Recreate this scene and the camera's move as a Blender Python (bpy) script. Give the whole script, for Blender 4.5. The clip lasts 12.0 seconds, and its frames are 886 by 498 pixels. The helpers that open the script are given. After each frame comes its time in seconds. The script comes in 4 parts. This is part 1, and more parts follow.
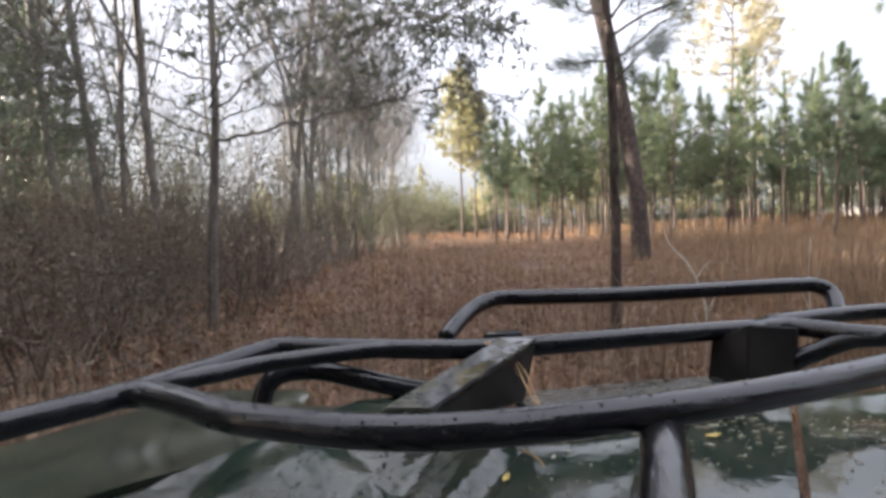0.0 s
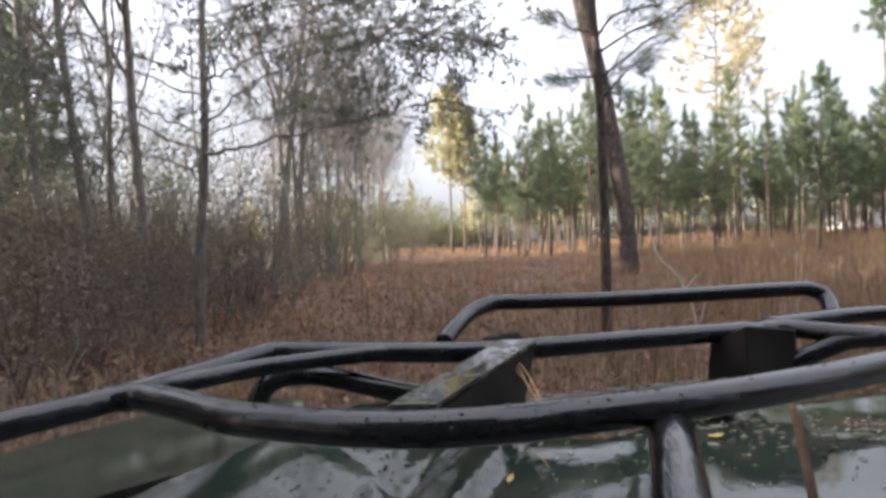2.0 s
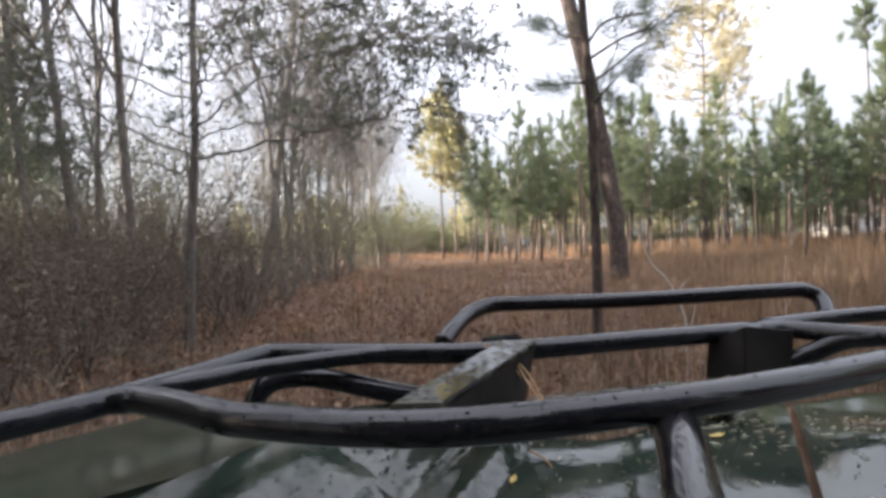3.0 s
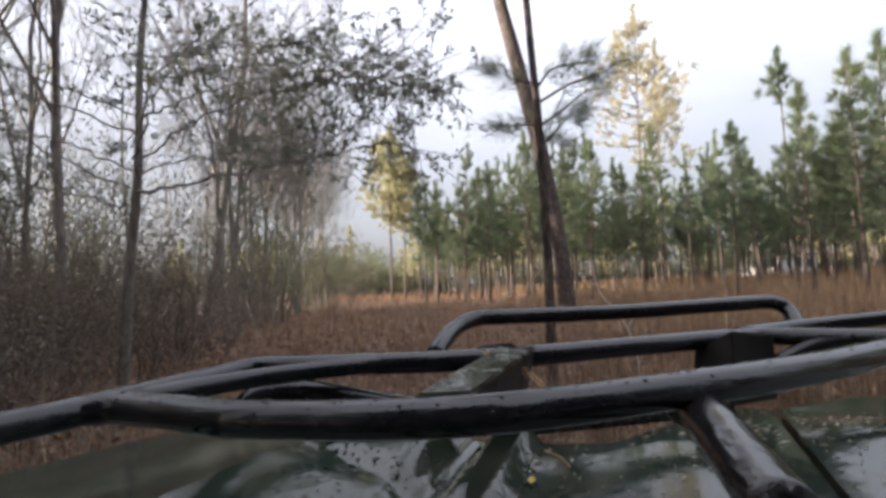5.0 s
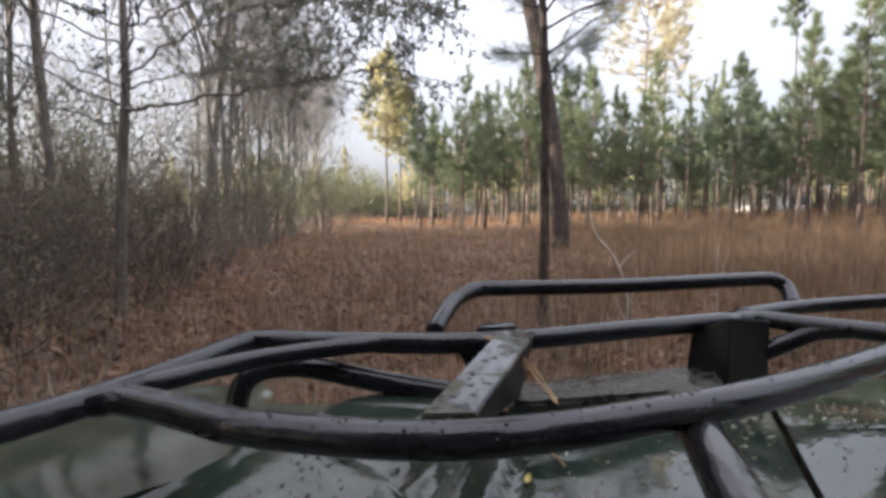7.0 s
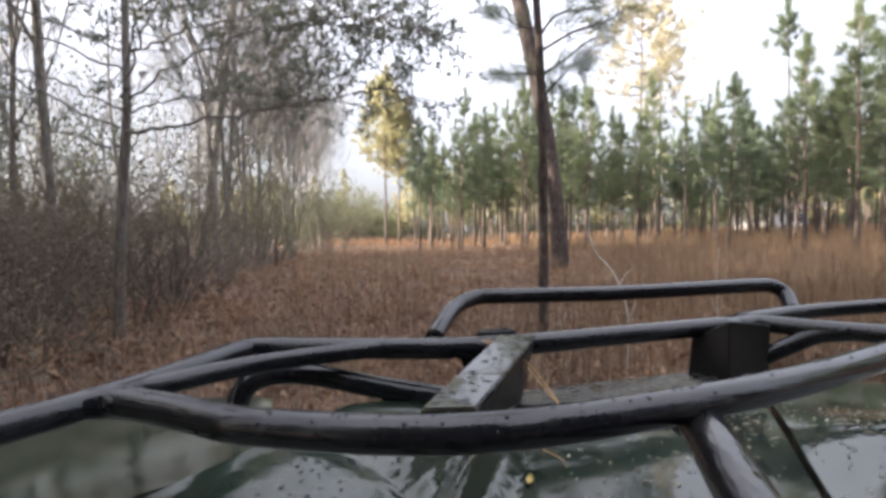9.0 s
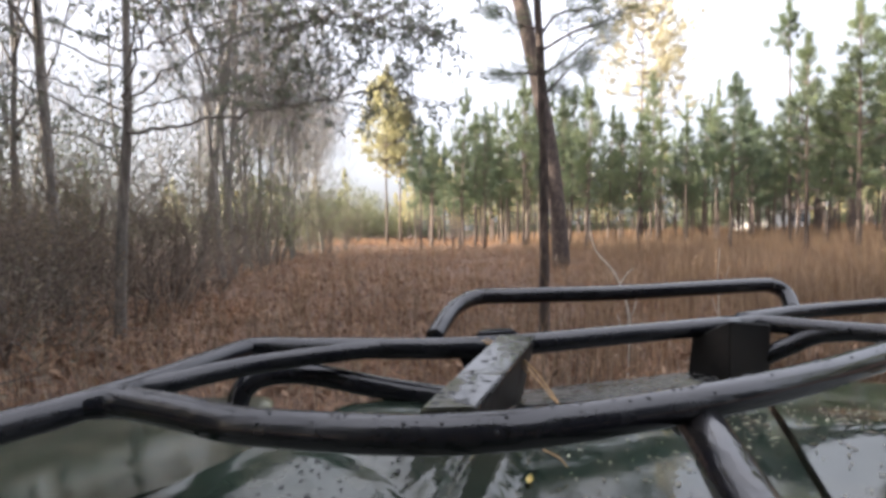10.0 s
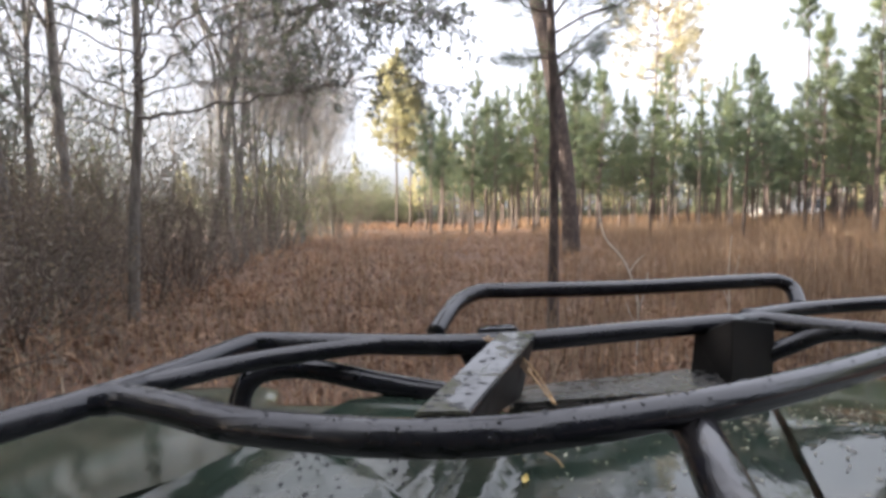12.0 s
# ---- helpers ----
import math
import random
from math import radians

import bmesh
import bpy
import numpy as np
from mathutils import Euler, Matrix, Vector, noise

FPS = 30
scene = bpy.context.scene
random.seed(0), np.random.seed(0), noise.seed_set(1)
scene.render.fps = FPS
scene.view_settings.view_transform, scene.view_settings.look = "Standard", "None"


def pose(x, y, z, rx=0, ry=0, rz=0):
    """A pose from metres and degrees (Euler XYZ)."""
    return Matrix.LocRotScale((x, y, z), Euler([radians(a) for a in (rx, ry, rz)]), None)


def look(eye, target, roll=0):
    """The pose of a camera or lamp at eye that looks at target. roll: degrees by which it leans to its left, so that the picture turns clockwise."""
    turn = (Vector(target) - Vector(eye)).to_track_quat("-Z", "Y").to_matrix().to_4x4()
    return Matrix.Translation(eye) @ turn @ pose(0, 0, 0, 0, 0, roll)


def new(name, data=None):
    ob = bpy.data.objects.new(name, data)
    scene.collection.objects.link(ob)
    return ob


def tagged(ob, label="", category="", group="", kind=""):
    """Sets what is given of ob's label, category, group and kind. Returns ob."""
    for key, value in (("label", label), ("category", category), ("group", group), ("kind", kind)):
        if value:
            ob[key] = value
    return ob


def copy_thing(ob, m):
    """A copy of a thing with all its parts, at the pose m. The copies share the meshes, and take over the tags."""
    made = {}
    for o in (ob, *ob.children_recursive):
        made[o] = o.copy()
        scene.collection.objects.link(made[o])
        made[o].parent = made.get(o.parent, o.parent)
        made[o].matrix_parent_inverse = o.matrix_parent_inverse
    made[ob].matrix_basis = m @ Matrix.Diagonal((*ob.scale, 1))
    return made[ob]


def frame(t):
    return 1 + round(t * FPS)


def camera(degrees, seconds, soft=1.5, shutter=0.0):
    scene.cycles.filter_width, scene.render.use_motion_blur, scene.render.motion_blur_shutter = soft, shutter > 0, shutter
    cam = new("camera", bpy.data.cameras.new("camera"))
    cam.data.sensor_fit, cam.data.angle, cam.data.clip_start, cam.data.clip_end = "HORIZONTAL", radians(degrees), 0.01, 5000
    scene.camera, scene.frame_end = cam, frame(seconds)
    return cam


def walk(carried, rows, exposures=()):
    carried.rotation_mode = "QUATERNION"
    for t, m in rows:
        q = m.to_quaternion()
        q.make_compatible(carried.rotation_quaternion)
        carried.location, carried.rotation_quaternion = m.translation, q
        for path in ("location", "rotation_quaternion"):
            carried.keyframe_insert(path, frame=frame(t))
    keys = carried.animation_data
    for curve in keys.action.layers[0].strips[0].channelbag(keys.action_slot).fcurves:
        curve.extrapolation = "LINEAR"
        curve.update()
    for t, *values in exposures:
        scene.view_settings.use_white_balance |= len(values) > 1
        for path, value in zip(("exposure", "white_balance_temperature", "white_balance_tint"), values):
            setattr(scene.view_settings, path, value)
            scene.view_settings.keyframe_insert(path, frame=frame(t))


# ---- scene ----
cam = camera(80.0, 12.0, soft=3.5)

# the ride: seconds, x, y, z, yaw, pitch, roll
RIDE = [
    (0.0, 0.0877, -0.0225, 1.1146, 8.31, -2.49, 1.20),
    (0.5, 0.0886, -0.0230, 1.1139, 8.39, -2.40, 1.21),
    (1.0, 0.0854, -0.0198, 1.1284, 8.22, -4.11, 0.82),
    (1.5, 0.1031, -0.0304, 1.0974, 9.60, -0.26, 1.82),
    (2.0, 0.0757, -0.0207, 1.0989, 7.16, -0.87, 1.29),
    (2.5, 0.0723, -0.0212, 1.0873, 6.80, 0.45, 1.46),
    (3.0, 0.0651, -0.0182, 1.0928, 6.15, -0.29, 1.26),
    (3.5, 0.0277, -0.0077, 1.0933, 2.64, -0.81, 0.62),
    (3.7, 0.0125, -0.0043, 1.0916, 1.14, -0.75, 0.50),
    (5.3, 0.0083, -0.0101, 1.0495, 0.62, 4.45, 1.48),
    (5.5, 0.0080, -0.0069, 1.0701, 0.64, 1.87, 0.84),
    (6.0, -0.0014, 0.0057, 1.1263, 0.15, -5.18, -0.84),
    (6.5, -0.0011, 0.0039, 1.1182, 0.08, -4.17, -0.60),
    (7.0, -0.0014, 0.0039, 1.1177, 0.03, -4.11, -0.55),
    (7.5, -0.0016, 0.0027, 1.1119, -0.05, -3.39, -0.38),
    (9.5, -0.0004, -0.0001, 1.0990, -0.04, -1.78, 0.03),
    (10.0, 0.0001, -0.0000, 1.0998, 0.02, -1.88, 0.02),
    (10.5, 0.0004, -0.0001, 1.0996, 0.05, -1.85, 0.02),
    (11.0, 0.0001, 0.0011, 1.1058, 0.06, -2.63, -0.18),
    (11.5, 0.0013, 0.0025, 1.1140, 0.26, -3.63, -0.39),
    (12.0, 0.0104, 0.0003, 1.1141, 1.13, -3.54, -0.22),
]
walk(cam, [(t, pose(x, y, z, 90 + p, r, yaw)) for t, x, y, z, yaw, p, r in RIDE],
     exposures=[(t, s, 6100, 14) for t, s in ((0.0, 4.22), (2.5, 4.2), (3.5, 4.05), (5.5, 3.64), (6.0, 3.80), (7.5, 4.1), (9.5, 4.3), (12.0, 4.42))])

# ---- light: low sun behind the wood, bright hazy sky ----
SUN_ELEVATION, SUN_AZIMUTH = 10.0, 262.0     # azimuth clockwise from +y
world = bpy.data.worlds.new("sky")
scene.world = world
world.use_nodes = True
wn = world.node_tree.nodes
wl = world.node_tree.links
sky = wn.new("ShaderNodeTexSky")
sky.sky_type = "NISHITA"
sky.sun_disc = False
sky.sun_elevation = radians(SUN_ELEVATION)
sky.sun_rotation = radians(SUN_AZIMUTH)
sky.air_density, sky.dust_density, sky.ozone_density = 1.0, 3.5, 1.0
# a veil of high cloud over the clear sky, as cloud is: brighter overhead than near the horizon
way_up = wn.new("ShaderNodeTexCoord")
split = wn.new("ShaderNodeSeparateXYZ")
wl.new(way_up.outputs["Generated"], split.inputs[0])
height_fac = wn.new("ShaderNodeMapRange")
height_fac.inputs["From Min"].default_value, height_fac.inputs["From Max"].default_value = 0.0, 1.0
height_fac.inputs["To Min"].default_value, height_fac.inputs["To Max"].default_value = 0.20, 1.38
wl.new(split.outputs["Z"], height_fac.inputs["Value"])
puff = wn.new("ShaderNodeTexNoise")
puff.inputs["Scale"].default_value = 2.6
puff.inputs["Detail"].default_value = 6.0
puff.inputs["Distortion"].default_value = 0.6
stretch_sky = wn.new("ShaderNodeMapping")
stretch_sky.inputs["Scale"].default_value = (1.0, 1.0, 2.6)
wl.new(way_up.outputs["Generated"], stretch_sky.inputs["Vector"])
wl.new(stretch_sky.outputs["Vector"], puff.inputs["Vector"])
veil = wn.new("ShaderNodeMapRange")
veil.inputs["From Min"].default_value, veil.inputs["From Max"].default_value = 0.3, 0.7
veil.inputs["To Min"].default_value, veil.inputs["To Max"].default_value = 0.86, 1.10
wl.new(puff.outputs["Fac"], veil.inputs["Value"])
lift = wn.new("ShaderNodeMath")
lift.operation = "MULTIPLY"
wl.new(height_fac.outputs["Result"], lift.inputs[0])
wl.new(veil.outputs["Result"], lift.inputs[1])
tone = wn.new("ShaderNodeMix")
tone.data_type, tone.blend_type = "RGBA", "MULTIPLY"
tone.inputs[0].default_value = 1.0
tone.inputs[6].default_value = (0.87, 0.86, 0.885, 1.0)
wl.new(lift.outputs[0], tone.inputs[7])
cloud = wn.new("ShaderNodeMix")
cloud.data_type = "RGBA"
cloud.inputs[0].default_value = 0.965
wl.new(sky.outputs["Color"], cloud.inputs[6])
wl.new(tone.outputs[2], cloud.inputs[7])
wl.new(cloud.outputs[2], wn["Background"].inputs["Color"])
wn["Background"].inputs["Strength"].default_value = 0.15

sun_way = Vector((math.sin(radians(SUN_AZIMUTH)) * math.cos(radians(SUN_ELEVATION)),
                  math.cos(radians(SUN_AZIMUTH)) * math.cos(radians(SUN_ELEVATION)),
                  math.sin(radians(SUN_ELEVATION))))
sun_data = bpy.data.lights.new("sun", "SUN")
sun_data.energy, sun_data.angle, sun_data.color = 2.3, radians(0.6), (1.0, 0.88, 0.70)
sun_lamp = new("sun", sun_data)
sun_lamp.matrix_world = look(sun_way * 100, (0, 0, 0))


# ---- materials ----
def shader(name):
    m = bpy.data.materials.new(name)
    m.use_nodes = True
    nt = m.node_tree
    return m, nt.nodes, nt.links, nt.nodes["Principled BSDF"]


def ramp(nodes, links, source, stops):
    r = nodes.new("ShaderNodeValToRGB")
    el = r.color_ramp.elements
    while len(el) < len(stops):
        el.new(0.5)
    for e, (p, c) in zip(el, stops):
        e.position, e.color = p, (*c, 1)
    links.new(source, r.inputs["Fac"])
    return r.outputs["Color"]


def noise_node(nodes, links, scale, detail=4.0, rough=0.55, stretch=(1, 1, 1), coords="Object"):
    tc = nodes.new("ShaderNodeTexCoord")
    mp = nodes.new("ShaderNodeMapping")
    mp.inputs["Scale"].default_value = stretch
    links.new(tc.outputs[coords], mp.inputs["Vector"])
    n = nodes.new("ShaderNodeTexNoise")
    n.inputs["Scale"].default_value, n.inputs["Detail"].default_value, n.inputs["Roughness"].default_value = scale, detail, rough
    links.new(mp.outputs["Vector"], n.inputs["Vector"])
    return n.outputs["Fac"]


def blend(nodes, links, kind, fac, a, b):
    mx = nodes.new("ShaderNodeMix")
    mx.data_type, mx.blend_type = "RGBA", kind
    for sock, v in ((mx.inputs[0], fac), (mx.inputs[6], a), (mx.inputs[7], b)):
        if isinstance(v, (int, float)):
            sock.default_value = v
        elif isinstance(v, tuple):
            sock.default_value = (*v, 1)
        else:
            links.new(v, sock)
    return mx.outputs[2]


def bump(nodes, links, bsdf, height, strength, distance):
    b = nodes.new("ShaderNodeBump")
    b.inputs["Strength"].default_value, b.inputs["Distance"].default_value = strength, distance
    links.new(height, b.inputs["Height"])
    links.new(b.outputs["Normal"], bsdf.inputs["Normal"])


def surface(name, dark, mid, light, fine, coarse, rough=0.85, stretch=(1, 1, 1), relief=0.5, depth=0.01, gloss=None, coords="Object"):
    """A rough surface: grain at one scale, stains at a larger one, and relief from the grain."""
    m, n, l, b = shader(name)
    grain = noise_node(n, l, fine, 6.0, 0.65, stretch, coords)
    stain = noise_node(n, l, coarse, 3.0, 0.5, (1, 1, 1), coords)
    c1 = ramp(n, l, grain, [(0.30, dark), (0.52, mid), (0.74, light)])
    c2 = ramp(n, l, stain, [(0.35, (0.72, 0.72, 0.72)), (0.65, (1.12, 1.10, 1.05))])
    l.new(blend(n, l, "MULTIPLY", 1.0, c1, c2), b.inputs["Base Color"])
    b.inputs["Roughness"].default_value = rough
    if gloss:
        l.new(ramp(n, l, stain, [(0.4, (gloss[0],) * 3), (0.62, (gloss[1],) * 3)]), b.inputs["Roughness"])
    bump(n, l, b, grain, relief, depth)
    return m


def foliage(name, a, b_col, c, through_light=0.35, rough=0.6):
    """Thin leaves: colour differs from leaf to leaf and from plant to plant, and some light passes through."""
    m, n, l, b = shader(name)
    geo = n.new("ShaderNodeNewGeometry")
    info = n.new("ShaderNodeObjectInfo")
    col = ramp(n, l, geo.outputs["Random Per Island"], [(0.0, a), (0.5, b_col), (1.0, c)])
    tint = ramp(n, l, info.outputs["Random"], [(0.0, (0.75, 0.80, 0.78)), (1.0, (1.2, 1.12, 0.95))])
    col = blend(n, l, "MULTIPLY", 1.0, col, tint)
    l.new(col, b.inputs["Base Color"])
    b.inputs["Roughness"].default_value = rough
    tr = n.new("ShaderNodeBsdfTranslucent")
    l.new(col, tr.inputs["Color"])
    mix = n.new("ShaderNodeMixShader")
    mix.inputs[0].default_value = through_light
    l.new(b.outputs[0], mix.inputs[1])
    l.new(tr.outputs[0], mix.inputs[2])
    l.new(mix.outputs[0], n["Material Output"].inputs["Surface"])
    return m


def gloss_plastic(name, base, dirt, rough, rough_dirty, patch=14.0, span=(0.45, 0.78)):
    m, n, l, b = shader(name)
    s1 = noise_node(n, l, patch, 5.0, 0.6)
    s2 = noise_node(n, l, 160.0, 3.0, 0.6)
    mask = ramp(n, l, s1, [(span[0], (0, 0, 0)), (span[1], (1, 1, 1))])
    fleck = ramp(n, l, s2, [(0.60, (0, 0, 0)), (0.72, (1, 1, 1))])
    col = blend(n, l, "MIX", mask, base, dirt)
    col = blend(n, l, "MIX", blend(n, l, "MULTIPLY", 1.0, fleck, (0.35, 0.35, 0.35)), col, dirt)
    l.new(col, b.inputs["Base Color"])
    l.new(ramp(n, l, s1, [(span[0], (rough,) * 3), (span[1], (rough_dirty,) * 3)]), b.inputs["Roughness"])
    bump(n, l, b, s2, 0.08, 0.001)
    return m


M_GROUND = surface("leaf_litter_soil", (0.045, 0.025, 0.016), (0.12, 0.068, 0.043), (0.24, 0.155, 0.105), 9.0, 0.35, 0.95, (1, 1, 1), 0.9, 0.05)
M_PINE_BARK = surface("pine_bark", (0.028, 0.021, 0.018), (0.080, 0.060, 0.050), (0.15, 0.115, 0.095), 9.0, 1.2, 0.95, (1.6, 1.6, 0.35), 1.0, 0.03)
M_TRUNK_BARK = surface("dark_scaly_bark", (0.014, 0.010, 0.009), (0.062, 0.047, 0.041), (0.17, 0.128, 0.108), 16.0, 2.0, 0.95, (1.6, 1.6, 0.5), 1.0, 0.03)
M_GREY_BARK = surface("grey_bark", (0.060, 0.054, 0.050), (0.155, 0.140, 0.126), (0.30, 0.278, 0.25), 14.0, 1.5, 0.95, (1.5, 1.5, 0.4), 0.8, 0.015)
M_TWIG = surface("dry_twigs", (0.060, 0.047, 0.040), (0.135, 0.105, 0.086), (0.23, 0.19, 0.155), 20.0, 2.0, 0.95, (1, 1, 1), 0.4, 0.005)
M_PALE_STEM = surface("bleached_wood", (0.30, 0.28, 0.25), (0.46, 0.44, 0.40), (0.60, 0.58, 0.54), 30.0, 4.0, 0.8, (1, 1, 0.3), 0.3, 0.002)
M_NEEDLE = foliage("pine_needles", (0.048, 0.072, 0.044), (0.084, 0.115, 0.066), (0.128, 0.150, 0.085), 0.42)
# sunlight painted into the needle colour: yellow, then paled as by haze
M_NEEDLE_SUN_TINT = foliage("sun_tinted_needles", (0.22, 0.212, 0.118), (0.32, 0.302, 0.180), (0.40, 0.375, 0.240), 0.55)
M_NEEDLE_HAZE_TINT = foliage("haze_tinted_needles", (0.20, 0.190, 0.135), (0.28, 0.265, 0.190), (0.36, 0.340, 0.260), 0.5)
M_LEAF = foliage("evergreen_leaves", (0.075, 0.092, 0.070), (0.120, 0.138, 0.102), (0.18, 0.195, 0.150), 0.5, 0.35)
M_BUSH = foliage("bush_leaves", (0.062, 0.076, 0.042), (0.100, 0.114, 0.064), (0.150, 0.158, 0.094), 0.45, 0.5)
M_DEAD_LEAF = foliage("withered_leaves", (0.085, 0.068, 0.052), (0.150, 0.122, 0.096), (0.22, 0.186, 0.146), 0.35, 0.8)
M_LITTER = foliage("fallen_leaves", (0.085, 0.044, 0.029), (0.190, 0.112, 0.074), (0.34, 0.232, 0.165), 0.25, 0.8)

def streaks(m, scale, strength, distance, along=(1.0, 1.0, 1.6)):
    """Roughens a wet film with uneven runs of water and grime under the fine grain."""
    n, l = m.node_tree.nodes, m.node_tree.links
    b = n["Principled BSDF"]
    fine = b.inputs["Normal"].links[0].from_node
    wide = n.new("ShaderNodeBump")
    wide.inputs["Strength"].default_value, wide.inputs["Distance"].default_value = strength, distance
    l.new(noise_node(n, l, scale, 3.0, 0.5, along), wide.inputs["Height"])
    l.new(wide.outputs["Normal"], fine.inputs["Normal"])


def patchy(m, scale, dark, light):
    """Lets the colour of a field change from patch to patch."""
    n, l = m.node_tree.nodes, m.node_tree.links
    b = n["Principled BSDF"]
    old = b.inputs["Base Color"].links[0].from_socket
    f1 = noise_node(n, l, scale, 5.0, 0.65)
    col = blend(n, l, "MULTIPLY", 1.0, old, ramp(n, l, f1, [(0.36, dark), (0.50, (0.95, 0.9, 0.88)), (0.66, light)]))
    for node in n:
        for key in ("Base Color", "Color"):
            if node.type in ("BSDF_PRINCIPLED", "BSDF_TRANSLUCENT") and key in node.inputs:
                l.new(col, node.inputs[key])
    return m


M_GRASS = foliage("dry_grass", (0.085, 0.046, 0.030), (0.22, 0.125, 0.077), (0.46, 0.32, 0.22), 0.30, 0.85)
patchy(M_GRASS, 0.9, (0.52, 0.47, 0.47), (1.38, 1.14, 0.95))
M_TALL_GRASS = foliage("broom_grass", (0.120, 0.075, 0.047), (0.225, 0.148, 0.095), (0.36, 0.262, 0.178), 0.35, 0.85)
patchy(M_TALL_GRASS, 0.7, (0.58, 0.53, 0.50), (1.25, 1.14, 1.02))
M_WEED = foliage("dead_weed_stalks", (0.060, 0.045, 0.036), (0.13, 0.105, 0.085), (0.30, 0.25, 0.20), 0.1, 0.9)
M_RACK = gloss_plastic("black_enamel", (0.0095, 0.0100, 0.0135), (0.020, 0.020, 0.022), 0.03, 0.08, 26.0, (0.50, 0.74))
streaks(M_RACK, 90.0, 0.22, 0.0010, (0.18, 0.6, 1.0))
M_RACK.node_tree.nodes["Principled BSDF"].inputs["Specular IOR Level"].default_value = 0.42
M_GLOSS = gloss_plastic("wet_gloss_black", (0.006, 0.006, 0.008), (0.030, 0.027, 0.023), 0.03, 0.10, 30.0)
streaks(M_GLOSS, 120.0, 0.6, 0.003, (1.0, 0.12, 0.8))
M_MATTE = gloss_plastic("dull_black_paint", (0.013, 0.0125, 0.0125), (0.034, 0.030, 0.027), 0.45, 0.8)
M_MATTE.node_tree.nodes["Principled BSDF"].inputs["Specular IOR Level"].default_value = 0.18
M_WET = gloss_plastic("wet_black_enamel", (0.006, 0.006, 0.008), (0.040, 0.040, 0.020), 0.05, 0.75, 20.0, (0.47, 0.60))
M_BODY = gloss_plastic("green_bodywork", (0.018, 0.027, 0.020), (0.058, 0.058, 0.042), 0.04, 0.20, 18.0)
streaks(M_BODY, 38.0, 0.22, 0.002)
M_DECK = gloss_plastic("grey_plastic", (0.020, 0.021, 0.022), (0.075, 0.066, 0.052), 0.22, 0.75, 45.0)
streaks(M_DECK, 80.0, 0.5, 0.004)
M_RUBBER = surface("rubber", (0.012, 0.012, 0.012), (0.022, 0.021, 0.020), (0.05, 0.045, 0.04), 40.0, 6.0, 0.8, (1, 1, 1), 0.3, 0.002)
M_STEEL = surface("dull_steel", (0.25, 0.25, 0.25), (0.38, 0.38, 0.37), (0.5, 0.5, 0.49), 60.0, 8.0, 0.4, (1, 1, 1), 0.1, 0.001)
M_NEEDLE_DRY = surface("fallen_needles", (0.30, 0.17, 0.07), (0.45, 0.28, 0.12), (0.60, 0.42, 0.22), 60.0, 9.0, 0.6, (1, 1, 1), 0.2, 0.001)
M_WALL = surface("white_siding", (0.50, 0.49, 0.47), (0.62, 0.61, 0.59), (0.70, 0.69, 0.67), 6.0, 0.6, 0.7, (0.2, 0.2, 5), 0.3, 0.01)
M_ROOF = surface("brown_roofing", (0.10, 0.07, 0.05), (0.17, 0.12, 0.09), (0.25, 0.19, 0.14), 8.0, 0.8, 0.9, (1, 1, 3), 0.4, 0.01)
M_BITS = foliage("leaf_bits", (0.06, 0.045, 0.03), (0.22, 0.19, 0.14), (0.48, 0.46, 0.38), 0.1, 0.5)
M_YELLOW_LEAF = surface("yellow_leaf", (0.30, 0.22, 0.06), (0.45, 0.34, 0.10), (0.55, 0.43, 0.16), 90.0, 20.0, 0.6, (1, 1, 1), 0.2, 0.001)
M_DROP, _n, _l, _b = shader("rain_water")
_b.inputs["Base Color"].default_value, _b.inputs["Roughness"].default_value = (0.006, 0.007, 0.009, 1), 0.03
_b.inputs["Specular IOR Level"].default_value = 0.25
M_GLASS, _n, _l, _b = shader("window_glass")
_b.inputs["Base Color"].default_value, _b.inputs["Roughness"].default_value = (0.03, 0.035, 0.04, 1), 0.08


